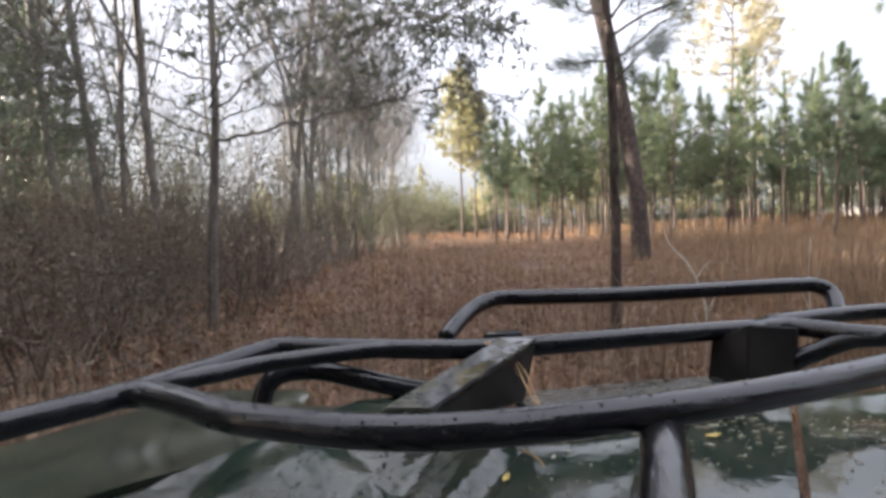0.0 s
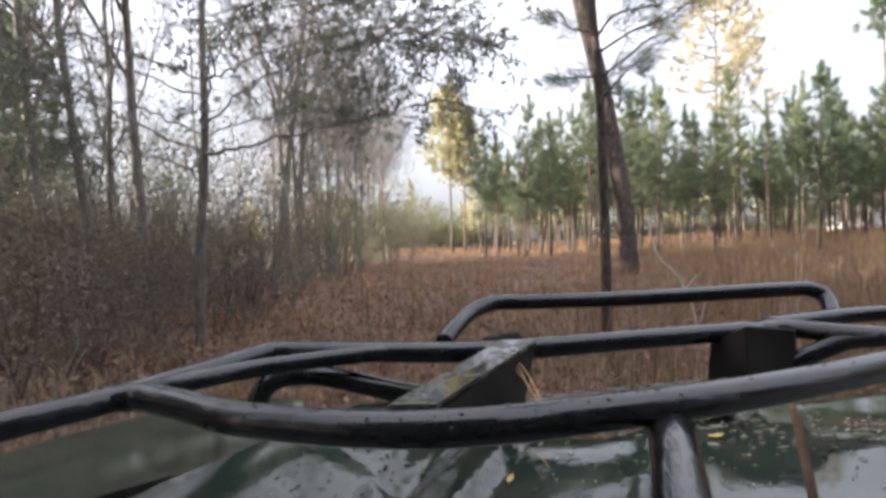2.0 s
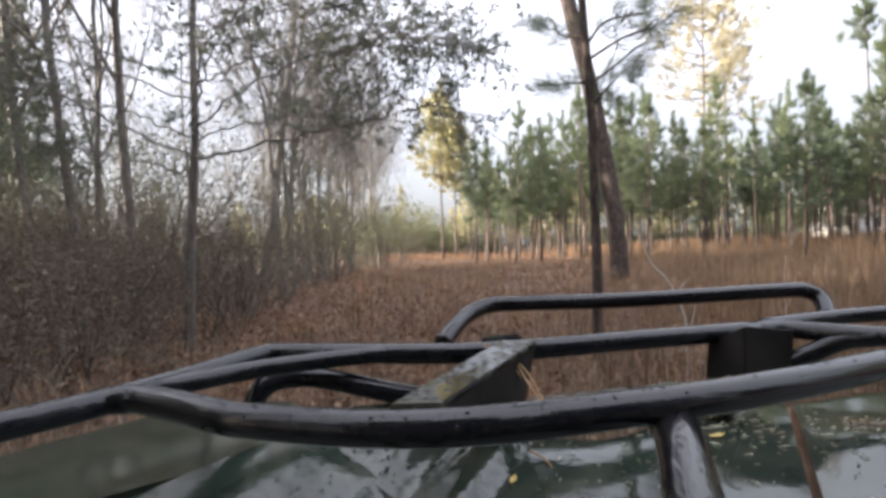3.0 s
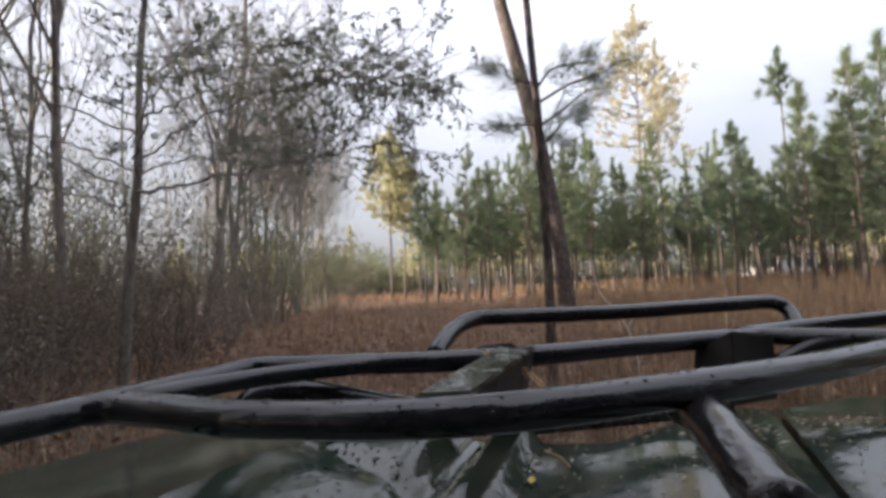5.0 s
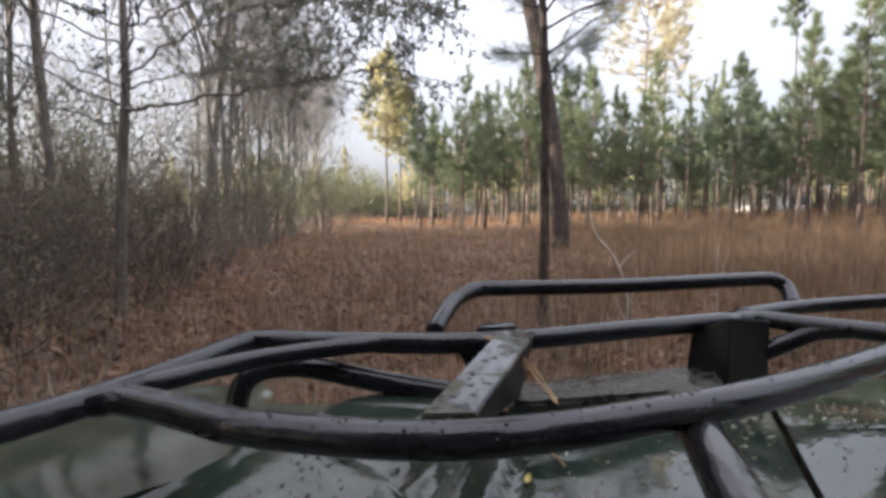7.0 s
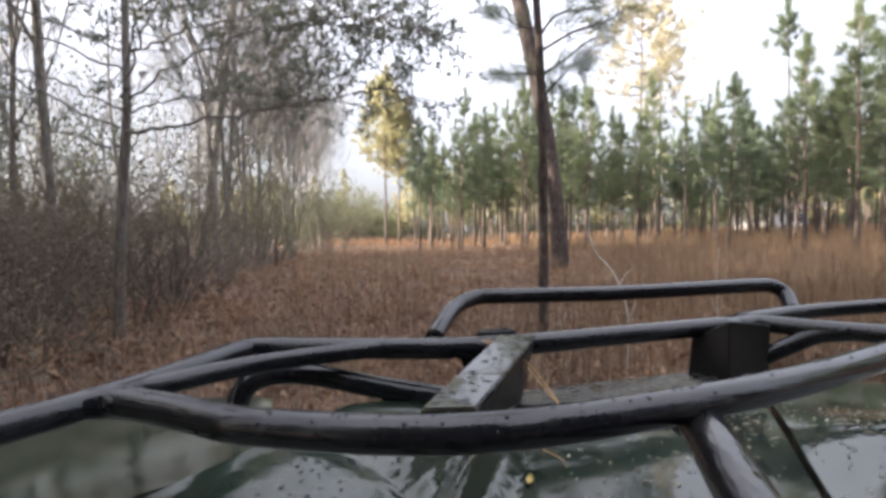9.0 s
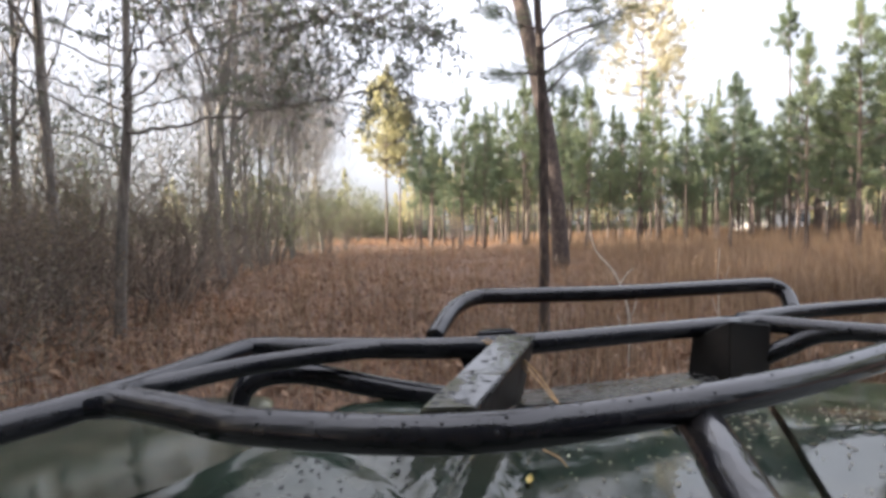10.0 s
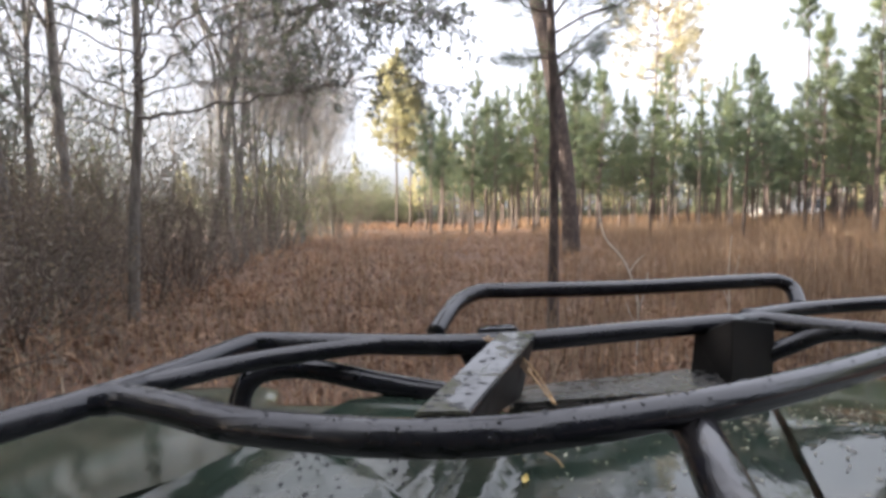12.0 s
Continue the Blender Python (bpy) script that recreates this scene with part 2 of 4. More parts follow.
# ---- mesh tools ----
class Soup:
    """Gathers vertices and faces for one mesh."""

    def __init__(self):
        self.v, self.f, self.n = [], [], 0

    def add(self, verts, faces):
        verts = np.asarray(verts, dtype=float).reshape(-1, 3)
        self.v.append(verts)
        self.f.extend(tuple(int(i) + self.n for i in face) for face in faces)
        self.n += len(verts)

    def tris(self, verts):
        """Loose triangles: an array of (count, 3, 3)."""
        count = len(verts)
        self.add(verts, np.arange(count * 3).reshape(-1, 3).tolist())

    def quads(self, verts):
        self.add(verts, np.arange(len(verts) * 4).reshape(-1, 4).tolist())

    def tube(self, points, radii, sides=8, caps=True):
        pts = np.asarray(points, dtype=float)
        count = len(pts)
        radii = np.full(count, radii) if np.isscalar(radii) else np.asarray(radii, dtype=float)
        way = np.gradient(pts, axis=0)
        way /= np.linalg.norm(way, axis=1)[:, None] + 1e-9
        ref = np.array([0.0, 0.0, 1.0]) if abs(way[0][2]) < 0.9 else np.array([1.0, 0.0, 0.0])
        a = np.arange(sides) * 2 * np.pi / sides
        rings = []
        for p, w, r in zip(pts, way, radii):
            u = ref - w * np.dot(ref, w)
            u /= np.linalg.norm(u) + 1e-9
            ref = u
            rings.append(p + r * (np.cos(a)[:, None] * u + np.sin(a)[:, None] * np.cross(w, u)))
        faces = []
        for i in range(count - 1):
            for j in range(sides):
                k = (j + 1) % sides
                faces.append((i * sides + j, i * sides + k, (i + 1) * sides + k, (i + 1) * sides + j))
        if caps:
            faces.append(tuple(range(sides - 1, -1, -1)))
            faces.append(tuple(range((count - 1) * sides, count * sides)))
        self.add(np.concatenate(rings), faces)

    def mesh(self, name, material, smooth=False):
        me = bpy.data.meshes.new(name)
        me.from_pydata(np.concatenate(self.v).tolist(), [], self.f)
        if smooth:
            me.polygons.foreach_set("use_smooth", [True] * len(me.polygons))
        me.materials.append(material)
        me.update()
        return me


def smooth_path(points, step=6):
    """A Catmull-Rom curve through the points."""
    p = np.asarray(points, dtype=float)
    p = np.vstack([2 * p[0] - p[1], p, 2 * p[-1] - p[-2]])
    out = []
    for i in range(1, len(p) - 2):
        for s in np.arange(step) / step:
            a, b, c, d = p[i - 1], p[i], p[i + 1], p[i + 2]
            out.append(0.5 * (2 * b + (c - a) * s + (2 * a - 5 * b + 4 * c - d) * s * s + (3 * b - a - 3 * c + d) * s ** 3))
    out.append(p[-2])
    return np.array(out)


def part(name, data, parent, label=""):
    ob = new(name, data)
    ob.parent = parent
    return tagged(ob, label)


def ground_height(x, y):
    rise = 0.033 * max(0.0, min(x - 1.0, 60.0)) * max(0.0, min((y - 3.0) / 14.0, 1.0))
    return rise + 0.06 * noise.noise((x * 0.35, y * 0.35, 0.0)) + 0.02 * noise.noise((x * 1.7, y * 1.7, 3.0)) - 0.03


# ---- ground: fine near the ride, reaching to the horizon ----
def build_ground():
    def steps(reach):
        a = [0.0]
        while a[-1] < reach:
            a.append(a[-1] + 0.45 + a[-1] * 0.045)
        return np.array([-q for q in a[:0:-1]] + a)
    xs, ys = steps(1500.0), steps(1500.0) + 12.0
    verts = [(x, y, ground_height(x, y)) for y in ys for x in xs]
    w = len(xs)
    faces = [(j * w + i, j * w + i + 1, (j + 1) * w + i + 1, (j + 1) * w + i) for j in range(len(ys) - 1) for i in range(w - 1)]
    s = Soup()
    s.add(verts, faces)
    ob = new("ground", s.mesh("ground", M_GROUND, True))
    tagged(ob, "brown forest soil covered with fallen leaves", "ground", kind="structure")


build_ground()


# ---- plants ----
def unit(v):
    return v / (np.linalg.norm(v, axis=-1, keepdims=True) + 1e-9)


def needle_tufts(rng, soup, centres, ways, count, length, width, spread):
    """Bunches of needles that fan out round each twig end."""
    centres, ways = np.repeat(np.asarray(centres), count, 0), np.repeat(np.asarray(ways), count, 0)
    d = unit(unit(ways) + rng.normal(0, spread, centres.shape))
    side = unit(np.cross(d, rng.normal(0, 1, centres.shape)))
    ln = length * rng.uniform(0.65, 1.15, (len(d), 1))
    base = centres + rng.normal(0, length * 0.12, centres.shape)
    droop = np.array([0, 0, -0.12]) * ln
    soup.tris(np.stack([base - side * width / 2, base + side * width / 2, base + d * ln + droop], 1))


def leaf_cards(rng, soup, centres, ways, length, width, spread=0.7):
    """Pointed leaves, folded along the middle."""
    centres, ways = np.asarray(centres), np.asarray(ways)
    d = unit(unit(ways) + rng.normal(0, spread, centres.shape))
    side = unit(np.cross(d, rng.normal(0, 1, centres.shape)))
    up = np.cross(side, d)
    ln = length * rng.uniform(0.6, 1.2, (len(d), 1))
    wd = width * rng.uniform(0.7, 1.2, (len(d), 1))
    mid = centres + d * ln * 0.5
    soup.quads(np.stack([centres, mid + side * wd / 2 + up * wd * 0.2, centres + d * ln, mid - side * wd / 2 + up * wd * 0.2], 1))


def make_pine(seed, height, crown_from, reach, girth, needle_mat, whorls, tufts, count, length, width, bend=0.0, name="pine_tree", taper=1.0, leader=0.07):
    rng = np.random.default_rng(seed)
    thing = new(name)
    zs = np.linspace(-0.15, height, 14)
    sway = rng.normal(0, 0.02 * height / 10, (14, 2)).cumsum(0) * 0.5
    sway -= sway[0]
    line = np.column_stack([sway[:, 0] + bend * (zs / height) ** 2, sway[:, 1], zs])
    at = lambda z: np.array([np.interp(z, zs, line[:, i]) for i in range(3)])
    rad = girth * (1 - 0.9 * np.clip(zs / height, 0, 1) ** 0.9) + 0.008
    rad[0] *= 1.3
    s = Soup()
    s.tube(line, rad, 9)
    part("trunk", s.mesh("pine_trunk", M_PINE_BARK, True), thing)
    limbs, crown = Soup(), Soup()
    tip, way = [], []
    for k in range(whorls):
        f = (k + rng.uniform(0, 0.7)) / whorls
        z = height * (crown_from + (0.97 - crown_from) * f)
        for _ in range(rng.integers(2, 5)):
            a = rng.uniform(0, 2 * np.pi)
            long = reach * (1.0 - f) ** taper * rng.uniform(0.5, 1.2) + 0.15
            if f < 0.15:
                long *= 0.75
            rise = rng.uniform(-0.05, 0.35) + 0.75 * f
            d = unit(np.array([np.cos(a), np.sin(a), rise]))
            p0 = at(z)
            p1 = p0 + d * long * 0.55 + np.array([0, 0, -0.04 * long])
            p2 = p0 + d * long + np.array([0, 0, 0.12 * long])
            limbs.tube([p0, p1, p2], [0.012 + 0.011 * long, 0.008 + 0.006 * long, 0.005], 4, False)
            m = max(2, int(tufts * long / reach + 0.5))
            for q in range(m):
                g = 1.0 - 0.7 * q / m * rng.uniform(0.7, 1.0)
                base = p0 + (p2 - p0) * g
                off = rng.normal(0, 0.16 * long * (0.4 + 0.6 * (q > 0)), 3)
                tip.append(base + off)
                way.append(d * 0.7 + off / (long + 0.1) * 2 + np.array([0, 0, 0.55]))
    # the leading shoot, with a few short side shoots that point upwards
    top = at(height)
    shoot = leader * height
    limbs.tube([top - np.array([0, 0, 0.1]), top + np.array([0, 0, shoot])], [0.016, 0.007], 4, False)
    for q in range(12):
        tip.append(top + np.array([0, 0, shoot * (q / 11 * 1.05 - 0.35)]) + rng.normal(0, 0.03, 3))
        way.append(np.array([rng.normal(0, 0.25), rng.normal(0, 0.25), 1.0]))
    for q in range(4):
        a = rng.uniform(0, 2 * np.pi)
        d = np.array([np.cos(a) * 0.5, np.sin(a) * 0.5, 0.8])
        limbs.tube([top - np.array([0, 0, 0.08 * height]), top - np.array([0, 0, 0.08 * height]) + d * shoot * 0.9], [0.012, 0.005], 4, False)
        for g in (0.5, 0.75, 1.0):
            tip.append(top - np.array([0, 0, 0.08 * height]) + d * shoot * 0.9 * g)
            way.append(d)
    needle_tufts(rng, crown, tip, way, count, length, width, 0.42)
    tagged(part("branchwork", limbs.mesh("pine_limbs", M_PINE_BARK, True), thing), kind="stuff")
    tagged(part("crown", crown.mesh("pine_crown", needle_mat), thing), kind="stuff")
    return thing


def grow(rng, soup, ends, p, d, length, radius, level, top, wander=0.16, kids=(3, 6), up=0.25, sides=(8, 4, 3, 3, 3)):
    """A limb with its side limbs, from thick to thin."""
    n = 6 if level == 0 else (4 if level < top else 2)
    pts, ways = [p], [d]
    for i in range(n):
        d = unit(d + rng.normal(0, wander, 3) + np.array([0, 0, up * 0.2]))
        p = p + d * length / n
        pts.append(p)
        ways.append(d)
    soup.tube(pts, np.linspace(radius, radius * (0.35 if level < top else 0.5), n + 1), sides[level], False)
    if level == top:
        ends.append((pts[-1], ways[-1]))
        ends.append((pts[1], ways[1]))
        return
    for k in range(rng.integers(*kids)):
        g = rng.uniform(0.35 if level == 0 else 0.2, 1.0)
        i = min(int(g * n), n - 1)
        side = unit(np.cross(ways[i], rng.normal(0, 1, 3)))
        grow(rng, soup, ends, pts[i] + (pts[i + 1] - pts[i]) * (g * n - i),
             unit(ways[i] * rng.uniform(0.5, 1.0) + side * rng.uniform(0.5, 0.9) + np.array([0, 0, up])),
             length * rng.uniform(0.35, 0.6), max(radius * (1 - 0.55 * g) * 0.5, 0.004), level + 1, top, wander, kids, up, sides)
    ends.append((pts[-1], ways[-1]))


def make_bare_tree(seed, height, girth, leaves, mat=None):
    rng = np.random.default_rng(seed)
    thing = new("bare_tree")
    wood, ends = Soup(), []
    grow(rng, wood, ends, np.array([0, 0, -0.15]), unit(np.array([rng.normal(0, 0.05), rng.normal(0, 0.05), 1.0])), height, girth, 0, 3, 0.07, (6, 9), 0.30)
    part("trunk", wood.mesh("bare_tree_wood", M_GREY_BARK, True), thing)
    if leaves:
        crown = Soup()
        pick = rng.integers(0, len(ends), leaves)
        c = np.array([ends[i][0] for i in pick]) + rng.normal(0, 0.14, (leaves, 3))
        w = np.array([ends[i][1] for i in pick]) + np.array([0, 0, -0.3])
        leaf_cards(rng, crown, c, w, 0.085, 0.045)
        tagged(part("crown", crown.mesh("bare_tree_leaves", mat or M_DEAD_LEAF), thing), kind="stuff")
    return thing


def make_bush(seed, height, spread, leaves, mat, size, name="evergreen_bush", stems=7):
    rng = np.random.default_rng(seed)
    thing = new(name)
    wood, ends = Soup(), []
    for k in range(stems):
        a = rng.uniform(0, 2 * np.pi)
        d = unit(np.array([np.cos(a) * spread, np.sin(a) * spread, height]) * rng.uniform(0.6, 1.0))
        grow(rng, wood, ends, np.array([np.cos(a), np.sin(a), 0]) * 0.1 + np.array([0, 0, -0.1]), d, height * rng.uniform(0.6, 1.0), 0.006 + 0.005 * height, 0, 2, 0.2, (3, 5), 0.12, (5, 3, 3))
    tagged(part("brushwood", wood.mesh("bush_stems", M_TWIG, True), thing), kind="stuff")
    if leaves:
        crown = Soup()
        pick = rng.integers(0, len(ends), leaves)
        c = np.array([ends[i][0] for i in pick]) + rng.normal(0, 0.13 * height / 2 + 0.05, (leaves, 3))
        c[:, 2] = np.maximum(c[:, 2], 0.06)
        w = np.array([ends[i][1] for i in pick])
        leaf_cards(rng, crown, c, w, size, size * 0.45)
        tagged(part("foliage", crown.mesh("bush_leaves", mat), thing), kind="stuff")
    return thing


def plant(proto, spots, label, category, group, rng, scale=(0.85, 1.15), lean=2.0, taller=lambda x, y: 1.0):
    """Sets one plant and its copies on the ground; the first spot takes the plant itself."""
    tagged(proto, label, category, group)
    first = True
    for x, y in spots:
        s = rng.uniform(*scale) * taller(x, y)
        m = pose(x, y, ground_height(x, y), rng.normal(0, lean), rng.normal(0, lean), rng.uniform(0, 360)) @ Matrix.Diagonal((s, s, s * rng.uniform(0.92, 1.08), 1))
        if first:
            proto.matrix_basis = m
            first = False
            continue
        ob = copy_thing(proto, pose(0, 0, 0))
        ob.matrix_basis = m


rng = np.random.default_rng(7)


def scatter(count, inside, xr, yr, gap):
    """Random spots in a region, none closer than gap to another."""
    spots, tries = [], 0
    while len(spots) < count and tries < count * 60:
        tries += 1
        x, y = rng.uniform(*xr), rng.uniform(*yr)
        if inside(x, y) and all((x - a) ** 2 + (y - b) ** 2 > gap * gap for a, b in spots):
            spots.append((x, y))
    return spots


def wood_edge(y):
    """The right-hand border of the leafless wood."""
    return -3.2 - 0.10 * max(y, 0.0) if y < 34 else -6.6 - 0.25 * (y - 34)


# young pine plantation, in loose rows
pine_spots = []
for row in range(10):
    for col in range(33):
        x = -2.7 + 1.85 * col + rng.normal(0, 0.55)
        y = 32.0 + 2.7 * row + rng.normal(0, 0.7) - 0.30 * max(0.0, x - 6.0)
        if rng.random() < 0.16 or y < 15 or x > 0.92 * y + 5 or x < -0.052 * y:
            continue
        pine_spots.append((x, y))
rng.shuffle(pine_spots)
kinds = 6
for k in range(kinds):
    pine = make_pine(100 + k, 7.3 + 0.3 * k, (0.34, 0.46, 0.38, 0.52, 0.32, 0.44)[k], (1.35, 1.10, 1.50, 1.1, 1.40, 1.05)[k], 0.075, M_NEEDLE, 12, 8, 19, 0.36, 0.027, taper=1.15, leader=(0.10, 0.14, 0.08, 0.13, 0.11, 0.16)[k])
    plant(pine, pine_spots[k::kinds], "young green plantation pine with a bare lower trunk", "pine tree", "pines of the plantation", rng, (0.70, 1.18), 1.5, lambda x, y: 1.0 + (0.10 if 3.0 < x < 11.0 else 0.0))

# tall pines, sunlight painted into their needle colours
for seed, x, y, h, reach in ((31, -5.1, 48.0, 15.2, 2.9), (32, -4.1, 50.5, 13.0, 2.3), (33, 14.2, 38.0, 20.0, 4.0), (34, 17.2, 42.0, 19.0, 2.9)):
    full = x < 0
    tall = make_pine(seed, h, 0.46 if full else 0.52, reach, 0.12, M_NEEDLE_SUN_TINT if full else M_NEEDLE_HAZE_TINT, 22 if full else 17, 15 if full else 11, 18 if full else 13, 0.60, 0.060, name="tall_pine", taper=0.5 if full else 0.6)
    tagged(tall, "tall pine above the plantation, yellow-green crown colour painted as if sunlit", "pine tree", "tall pines")
    tall.matrix_basis = pose(x, y, ground_height(x, y), 0, 0, seed * 40)


def lone_pine(name, label, line, radii, limb_rows, seed, crown_z):
    """A single pine trunk that stands before the plantation, with its few limbs and a crown on top."""
    r = np.random.default_rng(seed)
    thing = new(name)
    base = np.array(line[0])
    thing.location = base
    pts = smooth_path(np.array(line) - base, 6)
    s = Soup()
    s.tube(pts, np.interp(np.linspace(0, 1, len(pts)), np.linspace(0, 1, len(radii)), radii), 16)
    part("trunk", s.mesh("lone_pine_trunk", M_TRUNK_BARK, True), thing)
    wood, crown = Soup(), Soup()
    tip, way = [], []
    at = lambda z: np.array([np.interp(z, pts[:, 2], pts[:, i]) for i in range(3)])
    rows = list(limb_rows)
    top = pts[-1][2]
    for k in range(22):
        f = k / 22
        rows.append((crown_z + (top - crown_z) * f, r.uniform(0, 360), 1.9 * (1 - f) + 0.4, r.uniform(0.1, 0.7)))
    for z, turn, long, rise in rows:
        a = math.radians(turn)
        d = unit(np.array([math.cos(a), math.sin(a), rise]))
        p0 = at(z)
        line2 = [p0, p0 + d * long * 0.4 + r.normal(0, 0.03, 3), p0 + d * long * 0.75 + r.normal(0, 0.05, 3), p0 + d * long]
        limb = Soup()
        limb.tube(smooth_path(line2, 4), np.linspace(0.010 + 0.006 * long, 0.004, 13), 6)
        part("limb", limb.mesh("lone_pine_limb", M_PINE_BARK, True), thing)
        for q in range(int(7 + 13 * long)):
            g = r.uniform(0.25, 1.0)
            off = r.normal(0, 0.13 * long, 3) * (1.35 - g)
            end = p0 + d * long * g + off
            wood.tube([p0 + d * long * g * 0.92, end], [0.005, 0.003], 3, False)
            tip.append(end)
            way.append(d + off * 3 + np.array([0, 0, 0.2]))
    needle_tufts(r, crown, tip, way, 26, 0.24, 0.0045, 0.45)
    tagged(part("twigwork", wood.mesh("lone_pine_twigs", M_PINE_BARK, True), thing), kind="stuff")
    tagged(part("crown", crown.mesh("lone_pine_crown", M_NEEDLE), thing), kind="stuff")
    return tagged(thing, label, "pine tree")


lone_pine("pine_tree", "thick leaning pine trunk with scaly brown bark",
          [(3.36, 15.0, -0.1), (3.29, 15.0, 1.2), (3.04, 15.0, 3.2), (2.69, 15.0, 5.2), (2.40, 15.0, 6.5), (2.12, 15.0, 7.7), (1.6, 15.0, 10.0), (1.1, 15.0, 13.0), (0.8, 15.0, 16.0)],
          [0.27, 0.235, 0.225, 0.22, 0.215, 0.21, 0.18, 0.12, 0.03], [], 41, 11.5)
lone_pine("pine_tree", "slender pine with a few needled limbs standing in the dry grass",
          [(0.925, 4.8, -0.1), (0.922, 4.8, 0.6), (0.918, 4.8, 1.15), (0.905, 4.8, 1.92), (0.875, 4.8, 2.69), (0.84, 4.8, 3.2), (0.74, 4.8, 5.0), (0.65, 4.8, 7.0), (0.6, 4.8, 8.5)],
          [0.060, 0.047, 0.043, 0.039, 0.036, 0.034, 0.028, 0.02, 0.01],
          [(2.62, 178, 0.45, 0.02), (2.60, 8, 0.80, 0.55), (2.82, -12, 0.85, 0.45), (2.95, 25, 0.80, 0.7), (3.02, 170, 0.5, 0.4), (2.40, 12, 0.55, 0.75)], 42, 5.0)

near_pine = make_pine(150, 7.2, 0.30, 1.5, 0.08, M_NEEDLE, 15, 10, 34, 0.34, 0.016)
plant(near_pine, [(12.6, 16.0), (14.6, 17.4), (13.2, 19.2), (16.4, 18.2), (11.4, 21.0), (15.6, 21.5), (9.4, 25.5), (7.2, 26.5), (22.6, 38.0), (24.7, 40.0), (26.4, 43.0)], "young green pine at the near edge of the plantation", "pine tree", "pines of the plantation", rng, (0.85, 1.15), 1.5)
thin_pine = make_pine(151, 9.9, 0.80, 0.9, 0.07, M_NEEDLE, 6, 5, 26, 0.36, 0.022)
plant(thin_pine, [(14.6, 22.2)], "thin tall pine with a sparse tufted top", "pine tree", "", rng, (1.0, 1.01), 1.0)

# dark pines added deep in the wood, towards the sun, to block its light
shade_spots = scatter(34, lambda x, y: x < -0.74 * max(y, 0.0) - 3.5 and x < -9.5, (-34, -9), (-14, 22), 2.0)
shade_pine = make_pine(152, 8.6, 0.12, 2.1, 0.11, M_NEEDLE, 16, 9, 20, 0.46, 0.045, name="bushy_pine")
plant(shade_pine, shade_spots, "dark bushy pine added to block sun and sky light, mostly out of view", "pine tree", "pines inside the wood", rng, (0.8, 1.15), 2.0)

# unseen pines added in line with the sun to keep the rack shaded
own = np.random.default_rng(23)
for x, y in ((-11.0, 0.6), (-13.0, -0.8), (-15.2, 1.6), (-12.2, 2.8), (-10.6, -2.2), (-14.2, 4.2), (-17.0, 0.2), (-11.8, -1.4), (-14.4, -2.4), (-16.2, -1.4), (-12.6, -3.4)):
    dark = copy_thing(shade_pine, pose(0, 0, 0))
    size = own.uniform(0.85, 1.15)
    dark.matrix_basis = pose(x, y, ground_height(x, y), 0, 0, own.uniform(0, 360)) @ Matrix.Diagonal((size, size, size, 1))

# unseen pines added behind the ride to darken reflections in the rack
own = np.random.default_rng(43)
for k in range(78):
    x, y = own.uniform(-8, 9), own.uniform(-12, -4.2)
    if k > 40:
        x, y = own.uniform(-9, 32), own.uniform(-26, -9)
    if k > 62:
        x, y = own.uniform(15, 32), own.uniform(-9, 9)
    dark = copy_thing(shade_pine, pose(0, 0, 0))
    size = own.uniform(0.9, 1.4)
    dark.matrix_basis = pose(x, y, ground_height(x, y), 0, 0, own.uniform(0, 360)) @ Matrix.Diagonal((size, size, size, 1))

# more of the same pines far behind, closing the view
belt = [(x + rng.normal(0, 1.0), 84 + 0.1 * abs(x) + rng.uniform(-6, 9)) for x in np.arange(-46, 84, 1.9) if not -15 < x < -9.5]
# yellow needle colour stands in for sunlight on the far pines
belt_pine = make_pine(140, 9.0, 0.20, 2.2, 0.12, M_NEEDLE_SUN_TINT, 13, 9, 12, 0.6, 0.08, name="distant_pine")
plant(belt_pine, belt, "distant pine at the far side of the plantation, needles coloured yellow-green as if sunlit", "pine tree", "distant pines", rng, (0.7, 1.15), 1.5)

own = np.random.default_rng(29)
back = [(x + own.normal(0, 0.6), 66 + own.uniform(-5, 9)) for x in np.arange(-4, 62, 1.15) if not 29 < x < 43]
# needles tinted yellow to look sunlit between the nearer trunks
back_pine = make_pine(141, 9.6, 0.40, 1.5, 0.10, M_NEEDLE_SUN_TINT, 13, 8, 12, 0.55, 0.065, name="distant_pine")
plant(back_pine, back, "slender pine deep in the plantation, sunlight painted into its yellow-green needles", "pine tree", "distant pines", own, (0.8, 1.15), 1.5)

# leafless wood on one side of the clearing
wood_spots = scatter(112, lambda x, y: x < wood_edge(y) - 0.3 and (x + 0.5) ** 2 + y ** 2 > 9, (-30, -3), (-16, 60), 1.05)
bare = [make_bare_tree(200 + k, (8.5, 10.0, 11.5, 9.2, 7.0)[k], (0.065, 0.085, 0.10, 0.06, 0.05)[k], (90, 40, 160, 220, 80)[k]) for k in range(5)]
for k, tree in enumerate(bare):
    plant(tree, wood_spots[k::5], "leafless grey-barked tree with thin bare branches", "tree", "leafless trees of the wood", rng, (0.8, 1.15), 4.0)

slim = make_bare_tree(206, 6.6, 0.06, 260)
